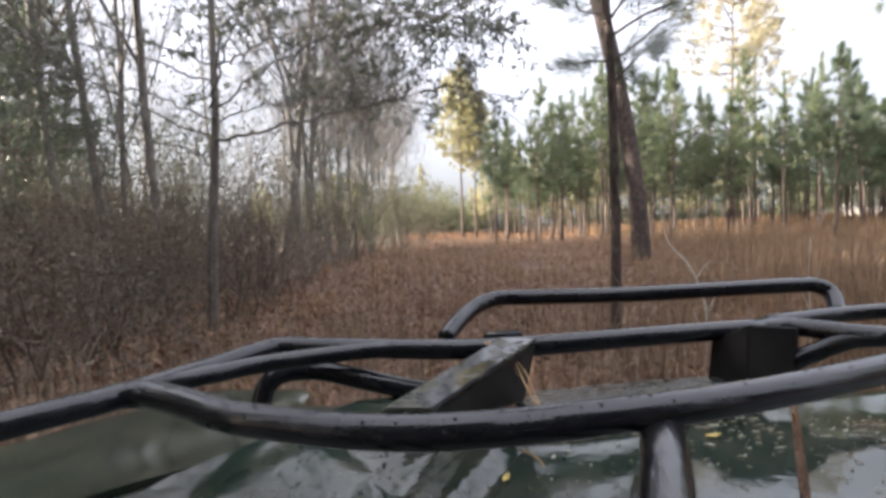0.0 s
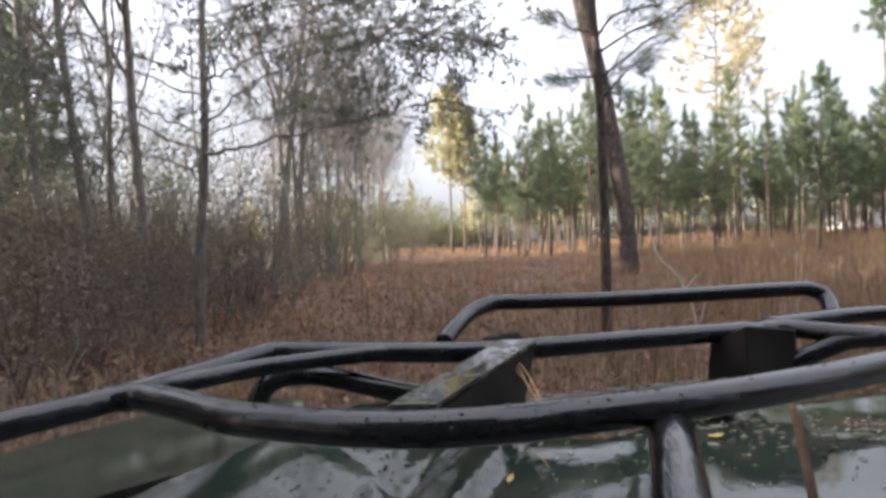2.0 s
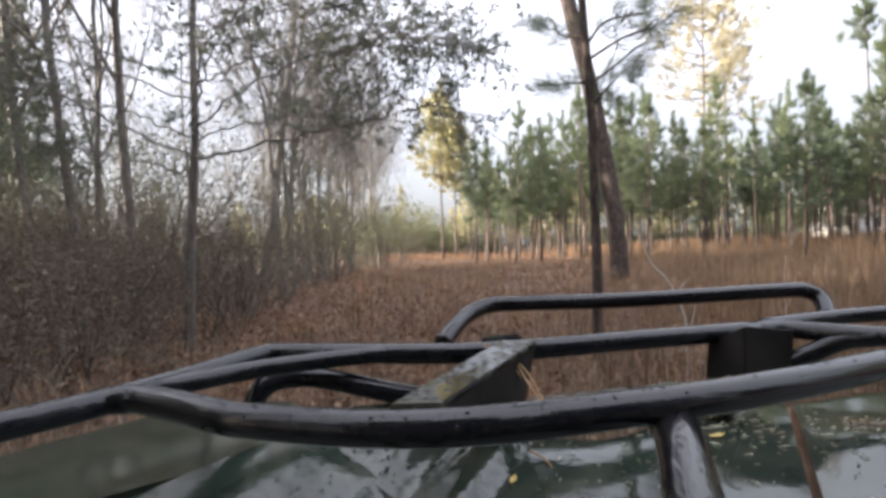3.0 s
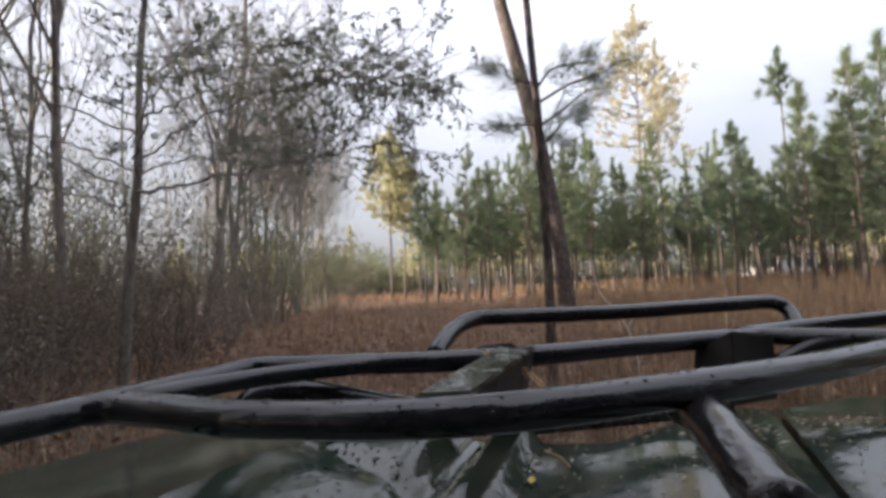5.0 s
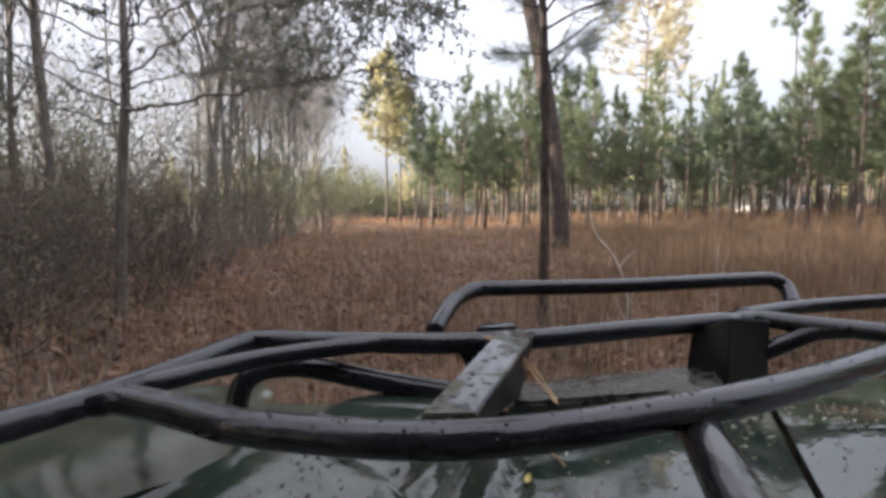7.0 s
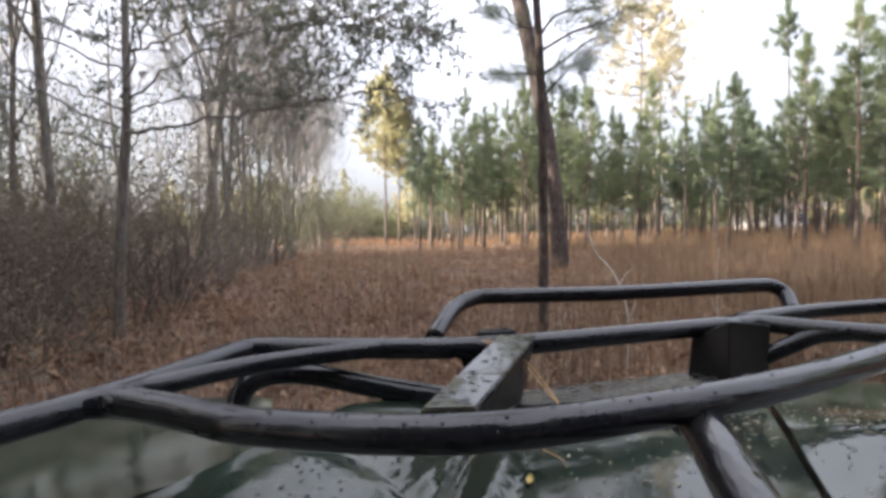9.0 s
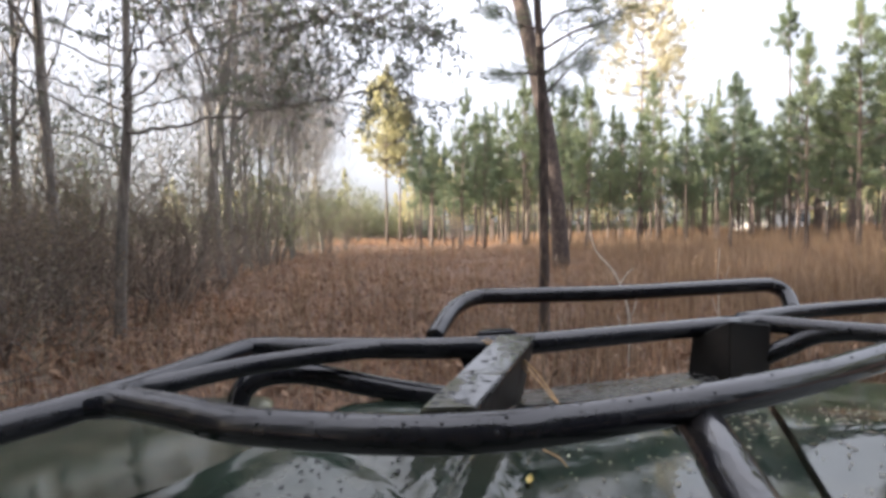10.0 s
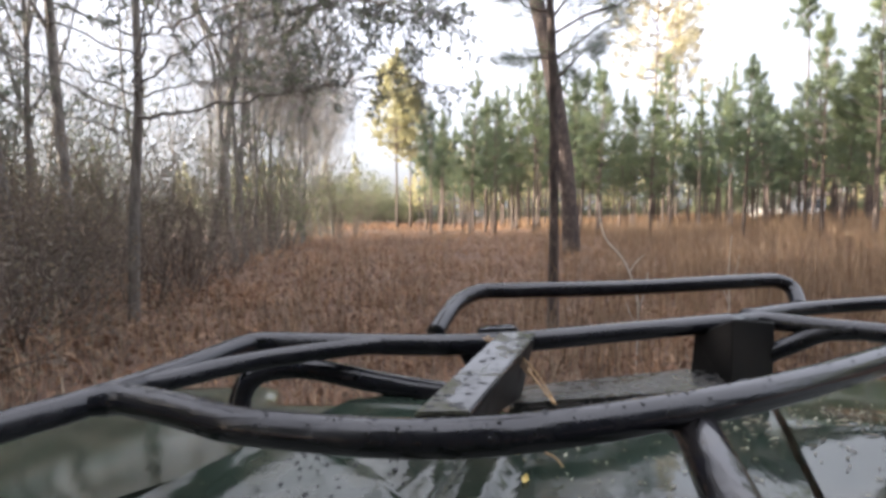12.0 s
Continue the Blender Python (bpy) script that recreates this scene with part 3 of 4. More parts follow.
plant(slim, [(-5.6, 15.0), (-5.9, 17.0), (-6.2, 19.0), (-6.6, 21.5), (-6.9, 24.0), (-6.5, 23.0), (-7.3, 27.0), (-5.3, 13.5), (-6.9, 19.6), (-7.7, 24.6), (-4.7, 11.4), (-8.2, 29.0), (-5.0, 12.6), (-5.4, 16.2), (-6.1, 18.1), (-5.9, 20.6), (-6.4, 25.6), (-7.0, 22.4), (-6.3, 27.6), (-7.4, 30.5), (-5.2, 14.4), (-7.9, 32.0)],
      "slender young leafless tree at the edge of the wood", "tree", "leafless trees of the wood", np.random.default_rng(17), (0.75, 1.2), 4.0)

# evergreen and withered undergrowth of the wood
murk = scatter(11, lambda x, y: -1.05 * y < x < -0.50 * y, (-9.5, -2.6), (4.6, 9.5), 0.65)
murk_bush = make_bush(312, 2.2, 0.9, 1500, M_DEAD_LEAF, 0.05, "dry_bush", 10)
plant(murk_bush, murk, "tall tangled brown bush with withered leaves", "bush", "withered bushes at the wood edge", rng, (0.8, 1.15), 5.0)
under = scatter(90, lambda x, y: x < wood_edge(y) - (1.6 if y < 12 else 0.0) and (x * x + y * y) > 25, (-24, -3), (-3, 52), 1.1)
bushes = [make_bush(300, 2.3, 1.0, 1000, M_BUSH, 0.08), make_bush(301, 3.3, 1.2, 1200, M_LEAF, 0.085), make_bush(302, 2.0, 1.0, 1000, M_BUSH, 0.08)]
for k, b in enumerate(bushes):
    plant(b, under[k::3], "dense evergreen bush with small dull green leaves", "bush", "evergreen bushes of the wood", rng, (0.8, 1.25), 4.0)
thicket = scatter(70, lambda x, y: x < wood_edge(y) + 0.3 and (x * x + y * y) > 7.5, (-9, -2), (0.0, 11), 0.45)
dry = [make_bush(310, 1.15, 0.9, 600, M_DEAD_LEAF, 0.05, "dry_bush", 9), make_bush(311, 1.45, 0.8, 450, M_DEAD_LEAF, 0.05, "dry_bush", 8)]
for k, b in enumerate(dry):
    plant(b, thicket[k::2], "tangled brown bush with withered leaves", "bush", "withered bushes at the wood edge", rng, (0.75, 1.2), 6.0)

deep = scatter(16, lambda x, y: x < -5.0 - 0.25 * abs(y - 4), (-16, -5), (-2, 14), 1.2)
deep_bush = make_bush(304, 3.8, 1.4, 2200, M_LEAF, 0.085, stems=8)
plant(deep_bush, deep, "tall dark evergreen bush inside the leafless wood", "bush", "evergreen bushes of the wood", rng, (0.8, 1.2), 4.0)
edge = scatter(17, lambda x, y: wood_edge(y) - 2.5 < x < wood_edge(y) + 0.8, (-10, -4), (13, 34), 1.1)
edge_bush = make_bush(303, 2.5, 0.9, 950, M_BUSH, 0.080)
plant(edge_bush, edge, "full green bush at the edge of the leafless wood", "bush", "green bushes at the wood edge", rng, (0.9, 1.35), 4.0)

# far scrub closing the end of the clearing
far_spots = scatter(26, lambda x, y: True, (-22, -6), (62, 92), 2.0)
# scrub added beside the house to shade and partly hide its wall
far_spots += [(33.4, 57.0), (35.2, 57.6), (33.0, 60.5), (34.2, 62.5), (32.6, 64.5), (34.6, 65.5), (31.4, 62.0)]
far_spots += [(x + rng.normal(0, 0.6), 97 + rng.uniform(-4, 4)) for x in np.arange(-50, 92, 2.4) if not -15 < x < -10]
far_bush = make_bush(320, 4.2, 2.0, 1300, M_BUSH, 0.26, stems=5)
plant(far_bush, far_spots, "distant green scrub at the end of the clearing", "bush", "distant scrub", rng, (0.8, 1.3), 3.0)


own = np.random.default_rng(37)
low_spots = [(x + own.normal(0, 0.4), 86 + own.uniform(-2, 3)) for x in np.arange(-24, 80, 1.25)]
low_bush = make_bush(321, 1.5, 1.2, 900, M_BUSH, 0.22, stems=9)
plant(low_bush, low_spots, "low dense scrub along the far side of the plantation", "bush", "distant scrub", own, (0.8, 1.4), 4.0)


def overhanging_tree():
    """An evergreen tree at the wood edge, with limbs that reach over the clearing."""
    r = np.random.default_rng(51)
    thing = new("evergreen_tree")
    thing.location = (-3.45, 5.6, ground_height(-3.45, 5.6))
    s = Soup()
    s.tube(smooth_path([(0, 0, -0.1), (0.05, 0, 1.2), (0.16, -0.05, 2.4), (0.2, -0.1, 3.8), (0.3, 0, 5.6)]), np.linspace(0.062, 0.025, 25), 10)
    part("trunk", s.mesh("evergreen_trunk", M_GREY_BARK, True), thing)
    wood, leaves = Soup(), Soup()
    limbs = [
        [(0.08, 0, 2.16), (1.0, -0.5, 2.16), (1.9, -0.8, 2.24), (2.75, -1.0, 2.33)],
        [(0.12, 0, 2.5), (1.1, -0.7, 2.72), (2.2, -1.2, 2.80), (3.45, -1.5, 2.66)],
        [(0.15, 0, 3.0), (1.2, -0.6, 3.05), (2.3, -1.0, 3.02), (3.0, -1.2, 2.9)],
        [(0.10, 0, 2.3), (0.7, -0.9, 2.55), (1.3, -1.6, 2.8), (1.9, -2.1, 2.95)],
        [(0.10, 0, 2.2), (-0.4, -0.8, 2.5), (-0.5, -1.5, 2.7), (-0.3, -2.1, 2.8)],
        [(0.18, 0, 3.4), (1.0, 0.2, 3.6), (2.0, 0.1, 3.6), (2.9, -0.1, 3.4)],
        [(0.15, 0, 2.8), (-0.7, -0.3, 3.1), (-1.4, -0.6, 3.2), (-2.0, -0.8, 3.2)],
        [(2.1, -1.15, 2.80), (2.7, -1.35, 2.84), (3.1, -1.45, 2.72), (3.45, -1.6, 2.55)],
        [(0.12, 0, 2.4), (0.6, 0.3, 2.6), (1.3, 0.2, 2.62), (2.0, 0.0, 2.55)],
        [(0.15, 0, 2.9), (0.9, -1.0, 3.1), (1.7, -1.5, 3.05), (2.6, -1.8, 2.9)],
        [(0.10, 0, 2.4), (-0.6, -0.2, 2.7), (-1.3, -0.4, 2.9), (-2.0, -0.5, 2.9)],
        [(0.15, 0, 3.0), (-0.5, -0.7, 3.2), (-1.1, -1.3, 3.3), (-1.6, -1.8, 3.2)],
        [(0.08, 0, 2.0), (-0.5, -0.2, 2.15), (-1.1, -0.3, 2.3), (-1.6, -0.4, 2.4)],
        [(2.70, -0.98, 2.32), (2.95, -1.08, 2.34), (3.15, -1.16, 2.26), (3.25, -1.2, 2.14)],
    ]
    c, w = [], []
    for k, line in enumerate(limbs):
        path = smooth_path(line, 8)
        path[1:-1] += r.normal(0, 0.018, path[1:-1].shape)
        limb = Soup()
        limb.tube(path, np.linspace(0.021 if k == 0 else 0.013, 0.004, len(path)), 8)
        part("limb", limb.mesh("evergreen_limb", M_GREY_BARK, True), thing)
        for _ in range(36 if k < 13 else 12):
            g = r.uniform(0.62 if k == 0 else 0.30, 1.0) ** 0.75
            i = int(g * (len(path) - 2))
            d = unit(unit(path[i + 1] - path[i]) * 0.5 + r.normal(0, 0.7, 3) + np.array([0, 0, -0.05 if k != 0 else 0.3]))
            long = r.uniform(0.25, 0.75)
            end = path[i] + d * long
            wood.tube([path[i], path[i] + d * long * 0.5 + r.normal(0, 0.02, 3), end], [0.005, 0.0035, 0.002], 4, False)
            for _ in range(r.integers(2, 5)):
                q = path[i] + d * long * r.uniform(0.35, 1.0)
                e = q + unit(d + r.normal(0, 0.7, 3)) * r.uniform(0.08, 0.24)
                wood.tube([q, e], [0.003, 0.0015], 3, False)
                for _ in range(r.integers(6, 11)):
                    c.append(q + (e - q) * r.uniform(0.2, 1.05))
                    w.append((e - q) * 4 + r.normal(0, 0.5, 3))
    leaf_cards(r, leaves, c, w, 0.060, 0.021, 0.6)
    tagged(part("twigwork", wood.mesh("evergreen_twigs", M_GREY_BARK, True), thing), kind="stuff")
    tagged(part("foliage", leaves.mesh("evergreen_leaves", M_LEAF), thing), kind="stuff")
    tagged(thing, "evergreen oak-like tree whose leafy limbs overhang the clearing", "tree")


overhanging_tree()


# ---- dry grass, uncountable ----
def blades(name, label, material, spots, count, height, width, lean, seed):
    r = np.random.default_rng(seed)
    p = np.repeat(np.array(spots), count, 0)
    p[:, :2] += r.normal(0, 0.07, (len(p), 2))
    a = r.uniform(0, 2 * np.pi, len(p))
    h = height * r.uniform(0.45, 1.15, len(p)) * np.repeat([r.uniform(0.6, 1.2) * (1.0 + 0.9 * noise.noise((q[0] * 0.8, q[1] * 0.8, 5.0))) for q in spots], count)
    out = np.column_stack([np.cos(a), np.sin(a), np.zeros(len(p))])
    side = np.column_stack([-np.sin(a), np.cos(a), np.zeros(len(p))])
    ln = (np.abs(r.normal(0, lean, len(p))) * h)[:, None]
    w = (width * r.uniform(0.6, 1.3, len(p)))[:, None]
    mid = p + out * ln * 0.35 + np.column_stack([0 * h, 0 * h, h * 0.62])
    tip = p + out * ln + np.column_stack([0 * h, 0 * h, h * r.uniform(0.8, 1.0, len(p))])
    n = len(p)
    verts = np.stack([p - side * w / 2, p + side * w / 2, mid + side * w * 0.35, mid - side * w * 0.35, tip], 1).reshape(-1, 3)
    i = np.arange(n)[:, None] * 5
    me = bpy.data.meshes.new(name)
    faces = np.concatenate([i + np.array([0, 1, 2, 3])], 1).tolist() + (i + np.array([3, 2, 4])).tolist()
    me.from_pydata(verts.tolist(), [], faces)
    me.materials.append(material)
    tagged(new(name, me), label, "grass", kind="stuff")


def grass_spots(count, near, far, power, keep, seed):
    r = np.random.default_rng(seed)
    out = []
    while len(out) < count:
        y = near + (far - near) * r.random() ** power
        x = r.uniform(-0.95 * abs(y) - 6, 0.95 * abs(y) + 6)
        if keep(x, y, r):
            out.append((x, y, ground_height(x, y) - 0.02))
    return out


open_ground = lambda x, y, r: x > wood_edge(y) - 3.0 and (x * x + (y - 0.2) ** 2 > 1.3)
blades("dry_grass", "short tangled brown grass and dead weeds", M_GRASS, grass_spots(20500, -6.0, 46, 1.9, open_ground, 61), 11, 0.22, 0.010, 1.5, 62)
blades("broom_grass", "tall upright orange-brown broom grass", M_TALL_GRASS,
       grass_spots(7500, 3.0, 44, 1.4, lambda x, y, r: x > wood_edge(y) + 1.5 and r.random() < (0.06 + 0.94 * max(0.0, min((x - 0.12 * y) / 5.0, 1.0))) and x * x + y * y > 12, 63), 12, 0.76, 0.007, 0.42, 64)


blades("broom_grass", "sunlit tall grass under the far pines", M_TALL_GRASS, grass_spots(3600, 42, 82, 1.0, lambda x, y, r: 4 < x < 52, 67), 9, 0.80, 0.022, 0.3, 68)
blades("dry_grass", "short dry grass at the far end of the clearing", M_GRASS, grass_spots(2600, 42, 82, 1.0, lambda x, y, r: -16 < x < 6, 69), 9, 0.30, 0.026, 0.8, 70)


blades("dead_weeds", "thin grey-brown stalks of dead weeds among the dry grass", M_WEED, grass_spots(6200, 2.0, 34, 1.6, open_ground, 91), 5, 0.46, 0.0055, 0.40, 92)


def litter(seed):
    """Fallen leaves lying over the soil."""
    r = np.random.default_rng(seed)
    s = Soup()
    spots = np.array(grass_spots(60000, -6.0, 34, 1.9, lambda x, y, q: x > wood_edge(y) - 4, 66))
    spots[:, 2] += r.uniform(0.02, 0.17, len(spots))
    way = np.column_stack([r.normal(0, 1, len(spots)), r.normal(0, 1, len(spots)), r.normal(0.15, 0.5, len(spots))])
    leaf_cards(r, s, spots, way, 0.085, 0.055, 0.3)
    tagged(new("fallen_leaves", s.mesh("fallen_leaves", M_LITTER)), "brown fallen leaves scattered over the soil", "leaves", kind="stuff")


litter(65)

# saplings: pale bent stem in the grass
def sapling(label, x, y, line, side_lines, radius):
    thing = new("dead_sapling")
    thing.location = (x, y, ground_height(x, y))
    s = Soup()
    path = smooth_path(line, 6)
    s.tube(path, np.linspace(radius, radius * 0.45, len(path)), 7)
    part("stem", s.mesh("sapling_stem", M_PALE_STEM, True), thing)
    for k, q in enumerate(side_lines):
        s = Soup()
        path = smooth_path(q, 5)
        s.tube(path, np.linspace(radius * 0.6, radius * 0.25, len(path)), 6)
        part("twig", s.mesh("sapling_twig", M_PALE_STEM, True), thing)
    tagged(thing, label, "sapling")


sapling("bleached bent dead sapling leaning in the dry grass", 1.34, 3.8,
        [(0, 0, -0.05), (0.01, 0, 0.3), (-0.01, 0, 0.56), (-0.10, 0.02, 0.80), (-0.22, 0.05, 0.95), (-0.27, 0.05, 1.10), (-0.275, 0.05, 1.22)],
        [[(0.0, 0, 0.42), (0.05, 0, 0.58), (0.07, 0, 0.72)], [(-0.06, 0.01, 0.72), (-0.01, 0, 0.80), (0.04, 0, 0.84)], [(0.01, 0, 0.30), (-0.05, 0.01, 0.42), (-0.08, 0.01, 0.5)]], 0.0085)


sapling("thin pale dead stalk standing in the broom grass", 2.09, 4.0,
        [(0, 0, -0.05), (0.01, 0, 0.4), (0.0, 0.01, 0.75), (0.012, 0.01, 1.0)],
        [[(0.005, 0, 0.62), (0.05, 0, 0.74), (0.075, 0, 0.86)], [(0.0, 0, 0.5), (-0.04, 0, 0.6), (-0.05, 0, 0.68)]], 0.0052)


# ---- white house behind the pines ----
def house(x, y):
    thing = new("house")
    z0 = ground_height(x, y)
    thing.matrix_basis = pose(x, y, z0, 0, 0, 28)
    w, d, h, ridge, t = 7.0, 5.0, 2.7, 1.7, 0.2

    def box(name, material, lo, hi, parent, label=""):
        bm = bmesh.new()
        bmesh.ops.create_cube(bm, size=1.0, matrix=Matrix.Translation([(a + b) / 2 for a, b in zip(lo, hi)]) @ Matrix.Diagonal([b - a for a, b in zip(lo, hi)] + [1]))
        bmesh.ops.bevel(bm, geom=bm.edges[:], offset=0.012, segments=1, affect="EDGES")
        me = bpy.data.meshes.new(name)
        bm.to_mesh(me)
        bm.free()
        me.materials.append(material)
        return part(name, me, parent, label)

    for lo, hi in (((-w / 2, -d / 2, -0.3), (w / 2, -d / 2 + t, h)), ((-w / 2, d / 2 - t, -0.3), (w / 2, d / 2, h)),
                   ((-w / 2, -d / 2 + t, -0.3), (-w / 2 + t, d / 2 - t, h)), ((w / 2 - t, -d / 2 + t, -0.3), (w / 2, d / 2 - t, h))):
        box("wall", M_WALL, lo, hi, thing)
    for sx in (-1, 1):
        s = Soup()
        a, b = sx * w / 2, sx * (w / 2 - t)
        s.add([(a, -d / 2, h), (a, d / 2, h), (a, 0, h + ridge), (b, -d / 2, h), (b, d / 2, h), (b, 0, h + ridge)],
              [(0, 1, 2), (5, 4, 3), (0, 3, 4, 1), (1, 4, 5, 2), (2, 5, 3, 0)])
        part("gable", s.mesh("gable", M_WALL), thing)
    for sy in (-1, 1):
        s = Soup()
        e, o = 0.45, 0.14
        s.add([(-w / 2 - e, 0, h + ridge), (w / 2 + e, 0, h + ridge), (w / 2 + e, sy * (d / 2 + e), h - 0.3), (-w / 2 - e, sy * (d / 2 + e), h - 0.3),
               (-w / 2 - e, 0, h + ridge + o), (w / 2 + e, 0, h + ridge + o), (w / 2 + e, sy * (d / 2 + e), h - 0.3 + o), (-w / 2 - e, sy * (d / 2 + e), h - 0.3 + o)],
              [(0, 1, 2, 3), (7, 6, 5, 4), (0, 4, 5, 1), (1, 5, 6, 2), (2, 6, 7, 3), (3, 7, 4, 0)])
        part("roof", s.mesh("roof", M_ROOF), thing, "brown pitched roof")
    for wx in (-2.0, 0.0, 2.0):
        f = box("window", M_WALL, (wx - 0.5, -d / 2 - 0.05, 0.9), (wx + 0.5, -d / 2 - 0.002, 2.1), thing)
        box("pane", M_GLASS, (wx - 0.42, -d / 2 - 0.07, 0.98), (wx + 0.42, -d / 2 - 0.052, 2.02), f)
    tagged(thing, "small white house with a brown pitched roof behind the pines", "house")


house(39.0, 63.0)


# ---- quad bike: front rack and bodywork ----
bike = new("quad_bike")
tagged(bike, "green quad bike with a wet black tubular front rack", "quad bike")


def rack_tube(name, points, radius, label="", step=8):
    s = Soup()
    path = smooth_path(points, step)
    s.tube(path, radius if np.isscalar(radius) else radius[:len(path)], 18)
    return part(name, s.mesh(name, M_RACK, True), bike, label)


rack_tube("front_rail", [(-0.445, 0.215, 0.947), (-0.395, 0.285, 0.951), (-0.344, 0.351, 0.955), (-0.322, 0.379, 0.957), (-0.291, 0.424, 0.959), (-0.261, 0.500, 0.961), (-0.236, 0.603, 0.962), (-0.207, 0.620, 0.963), (-0.120, 0.607, 0.965), (0.043, 0.598, 0.968), (0.223, 0.655, 0.971), (0.396, 0.712, 0.974)], 0.0123)
rack_tube("side_rail", [(0.396, 0.712, 0.974), (0.433, 0.718, 0.974), (0.482, 0.673, 0.975), (0.530, 0.628, 0.977), (0.567, 0.575, 0.979)], 0.0118)
rack_tube("inner_rail", [(-0.016, 0.604, 0.967), (-0.067, 0.599, 0.966), (-0.116, 0.584, 0.965), (-0.180, 0.550, 0.963), (-0.216, 0.522, 0.962), (-0.242, 0.493, 0.961), (-0.262, 0.472, 0.960), (-0.275, 0.461, 0.960)], 0.0100)
rack_tube("rear_rail", [(-0.292, 0.419, 0.959), (-0.271, 0.429, 0.960), (-0.239, 0.419, 0.960), (-0.198, 0.399, 0.961), (-0.151, 0.374, 0.962), (-0.090, 0.356, 0.964), (-0.031, 0.344, 0.966), (0.024, 0.342, 0.968), (0.082, 0.352, 0.970), (0.148, 0.373, 0.972), (0.224, 0.401, 0.974), (0.327, 0.454, 0.975), (0.439, 0.519, 0.977), (0.539, 0.571, 0.978)], [0.009, 0.0105, 0.0115, 0.0122, 0.0128] + [0.0134] * 300)
rack_tube("raised_bar", [(-0.011, 0.656, 0.968), (-0.001, 0.686, 0.980), (0.019, 0.737, 0.995), (0.050, 0.767, 1.004), (0.097, 0.777, 1.005), (0.274, 0.807, 1.006), (0.497, 0.848, 1.013), (0.535, 0.853, 1.011), (0.551, 0.847, 1.000), (0.543, 0.816, 0.977)], 0.0116)
rack_tube("outer_rail", [(0.417, 0.736, 0.976), (0.529, 0.786, 0.979), (0.672, 0.797, 0.988), (0.775, 0.787, 0.997)], 0.0110)
rack_tube("lower_rail", [(-0.226, 0.570, 0.895), (-0.226, 0.572, 0.907), (-0.220, 0.577, 0.926), (-0.205, 0.585, 0.937), (-0.179, 0.595, 0.939), (-0.144, 0.595, 0.937), (-0.067, 0.594, 0.922), (0.010, 0.604, 0.908)], 0.0125)
rack_tube("lower_rail", [(0.385, 0.704, 0.904), (0.420, 0.695, 0.931), (0.455, 0.685, 0.952), (0.480, 0.672, 0.968), (0.507, 0.650, 0.976)], 0.0118)
STRUT_LINE = [(0.196, 0.414, 0.960), (0.193, 0.395, 0.957), (0.180, 0.335, 0.953), (0.167, 0.280, 0.949), (0.156, 0.235, 0.946)]
strut = Soup()
strut.tube(smooth_path(STRUT_LINE, 8), 0.0165, 22)
part("strut", strut.mesh("strut", M_GLOSS, True), bike, "glossy wet black strut")
collar_at = np.array(STRUT_LINE[0])
collar_way = unit(np.array(STRUT_LINE[2]) - collar_at)
collar = Soup()
collar.tube([collar_at + collar_way * q for q in (-0.006, 0.001, 0.010, 0.019)], [0.0200, 0.0232, 0.0215, 0.0168], 22)
part("weld_collar", collar.mesh("weld_collar", M_WET, True), bike, "rough weld collar at the strut top")


def block(name, top, bottom, material, label="", bevel=0.003):
    """A closed block between an upper and a lower ring of corners, edges rounded."""
    n = len(top)
    bm = bmesh.new()
    vs = [bm.verts.new(p) for p in (*top, *bottom)]
    bm.faces.new(vs[:n])
    bm.faces.new(vs[n:][::-1])
    for i in range(n):
        j = (i + 1) % n
        bm.faces.new((vs[i], vs[i + n], vs[j + n], vs[j]))
    bmesh.ops.recalc_face_normals(bm, faces=bm.faces[:])
    if bevel:
        bmesh.ops.bevel(bm, geom=bm.edges[:], offset=bevel, segments=2, affect="EDGES")
    me = bpy.data.meshes.new(name)
    bm.to_mesh(me)
    bm.free()
    me.materials.append(material)
    return part(name, me, bike, label)


block("bracket", [(-0.016, 0.351, 0.981), (0.022, 0.351, 0.982), (0.105, 0.596, 0.982), (0.064, 0.596, 0.983)], [(x, y, z - 0.005) for x, y, z in [(-0.016, 0.351, 0.981), (0.022, 0.351, 0.982), (0.105, 0.596, 0.982), (0.064, 0.596, 0.983)]], M_WET, "wet black bracket plate with moss stains", 0.0015)
top_edge = [(x, y, z - 0.0055) for x, y, z in [(-0.016, 0.351, 0.981), (0.022, 0.351, 0.982), (0.105, 0.596, 0.982), (0.064, 0.596, 0.983)]]
inset = lambda a, b, f: tuple(p + (q - p) * f for p, q in zip(a, b))
low_edge = [(-0.016, 0.351, 0.967), (0.022, 0.351, 0.966), (0.091, 0.594, 0.907), (0.049, 0.594, 0.907)]
block("bracket_web", [inset(top_edge[0], top_edge[1], 0.03), inset(top_edge[1], top_edge[0], 0.04), inset(top_edge[2], top_edge[3], 0.04), inset(top_edge[3], top_edge[2], 0.03)],
      [inset(low_edge[0], low_edge[1], 0.03), inset(low_edge[1], low_edge[0], 0.04), inset(low_edge[2], low_edge[3], 0.04), inset(low_edge[3], low_edge[2], 0.03)], M_MATTE, "dull black web under the bracket", 0.001)
block("foot", [(0.016, 0.588, 0.962), (0.056, 0.588, 0.962), (0.056, 0.606, 0.962), (0.016, 0.606, 0.962)], [(0.036, 0.588, 0.922), (0.058, 0.588, 0.918), (0.058, 0.602, 0.918), (0.036, 0.602, 0.922)], M_RACK, "small black foot under the front rail", 0.003)
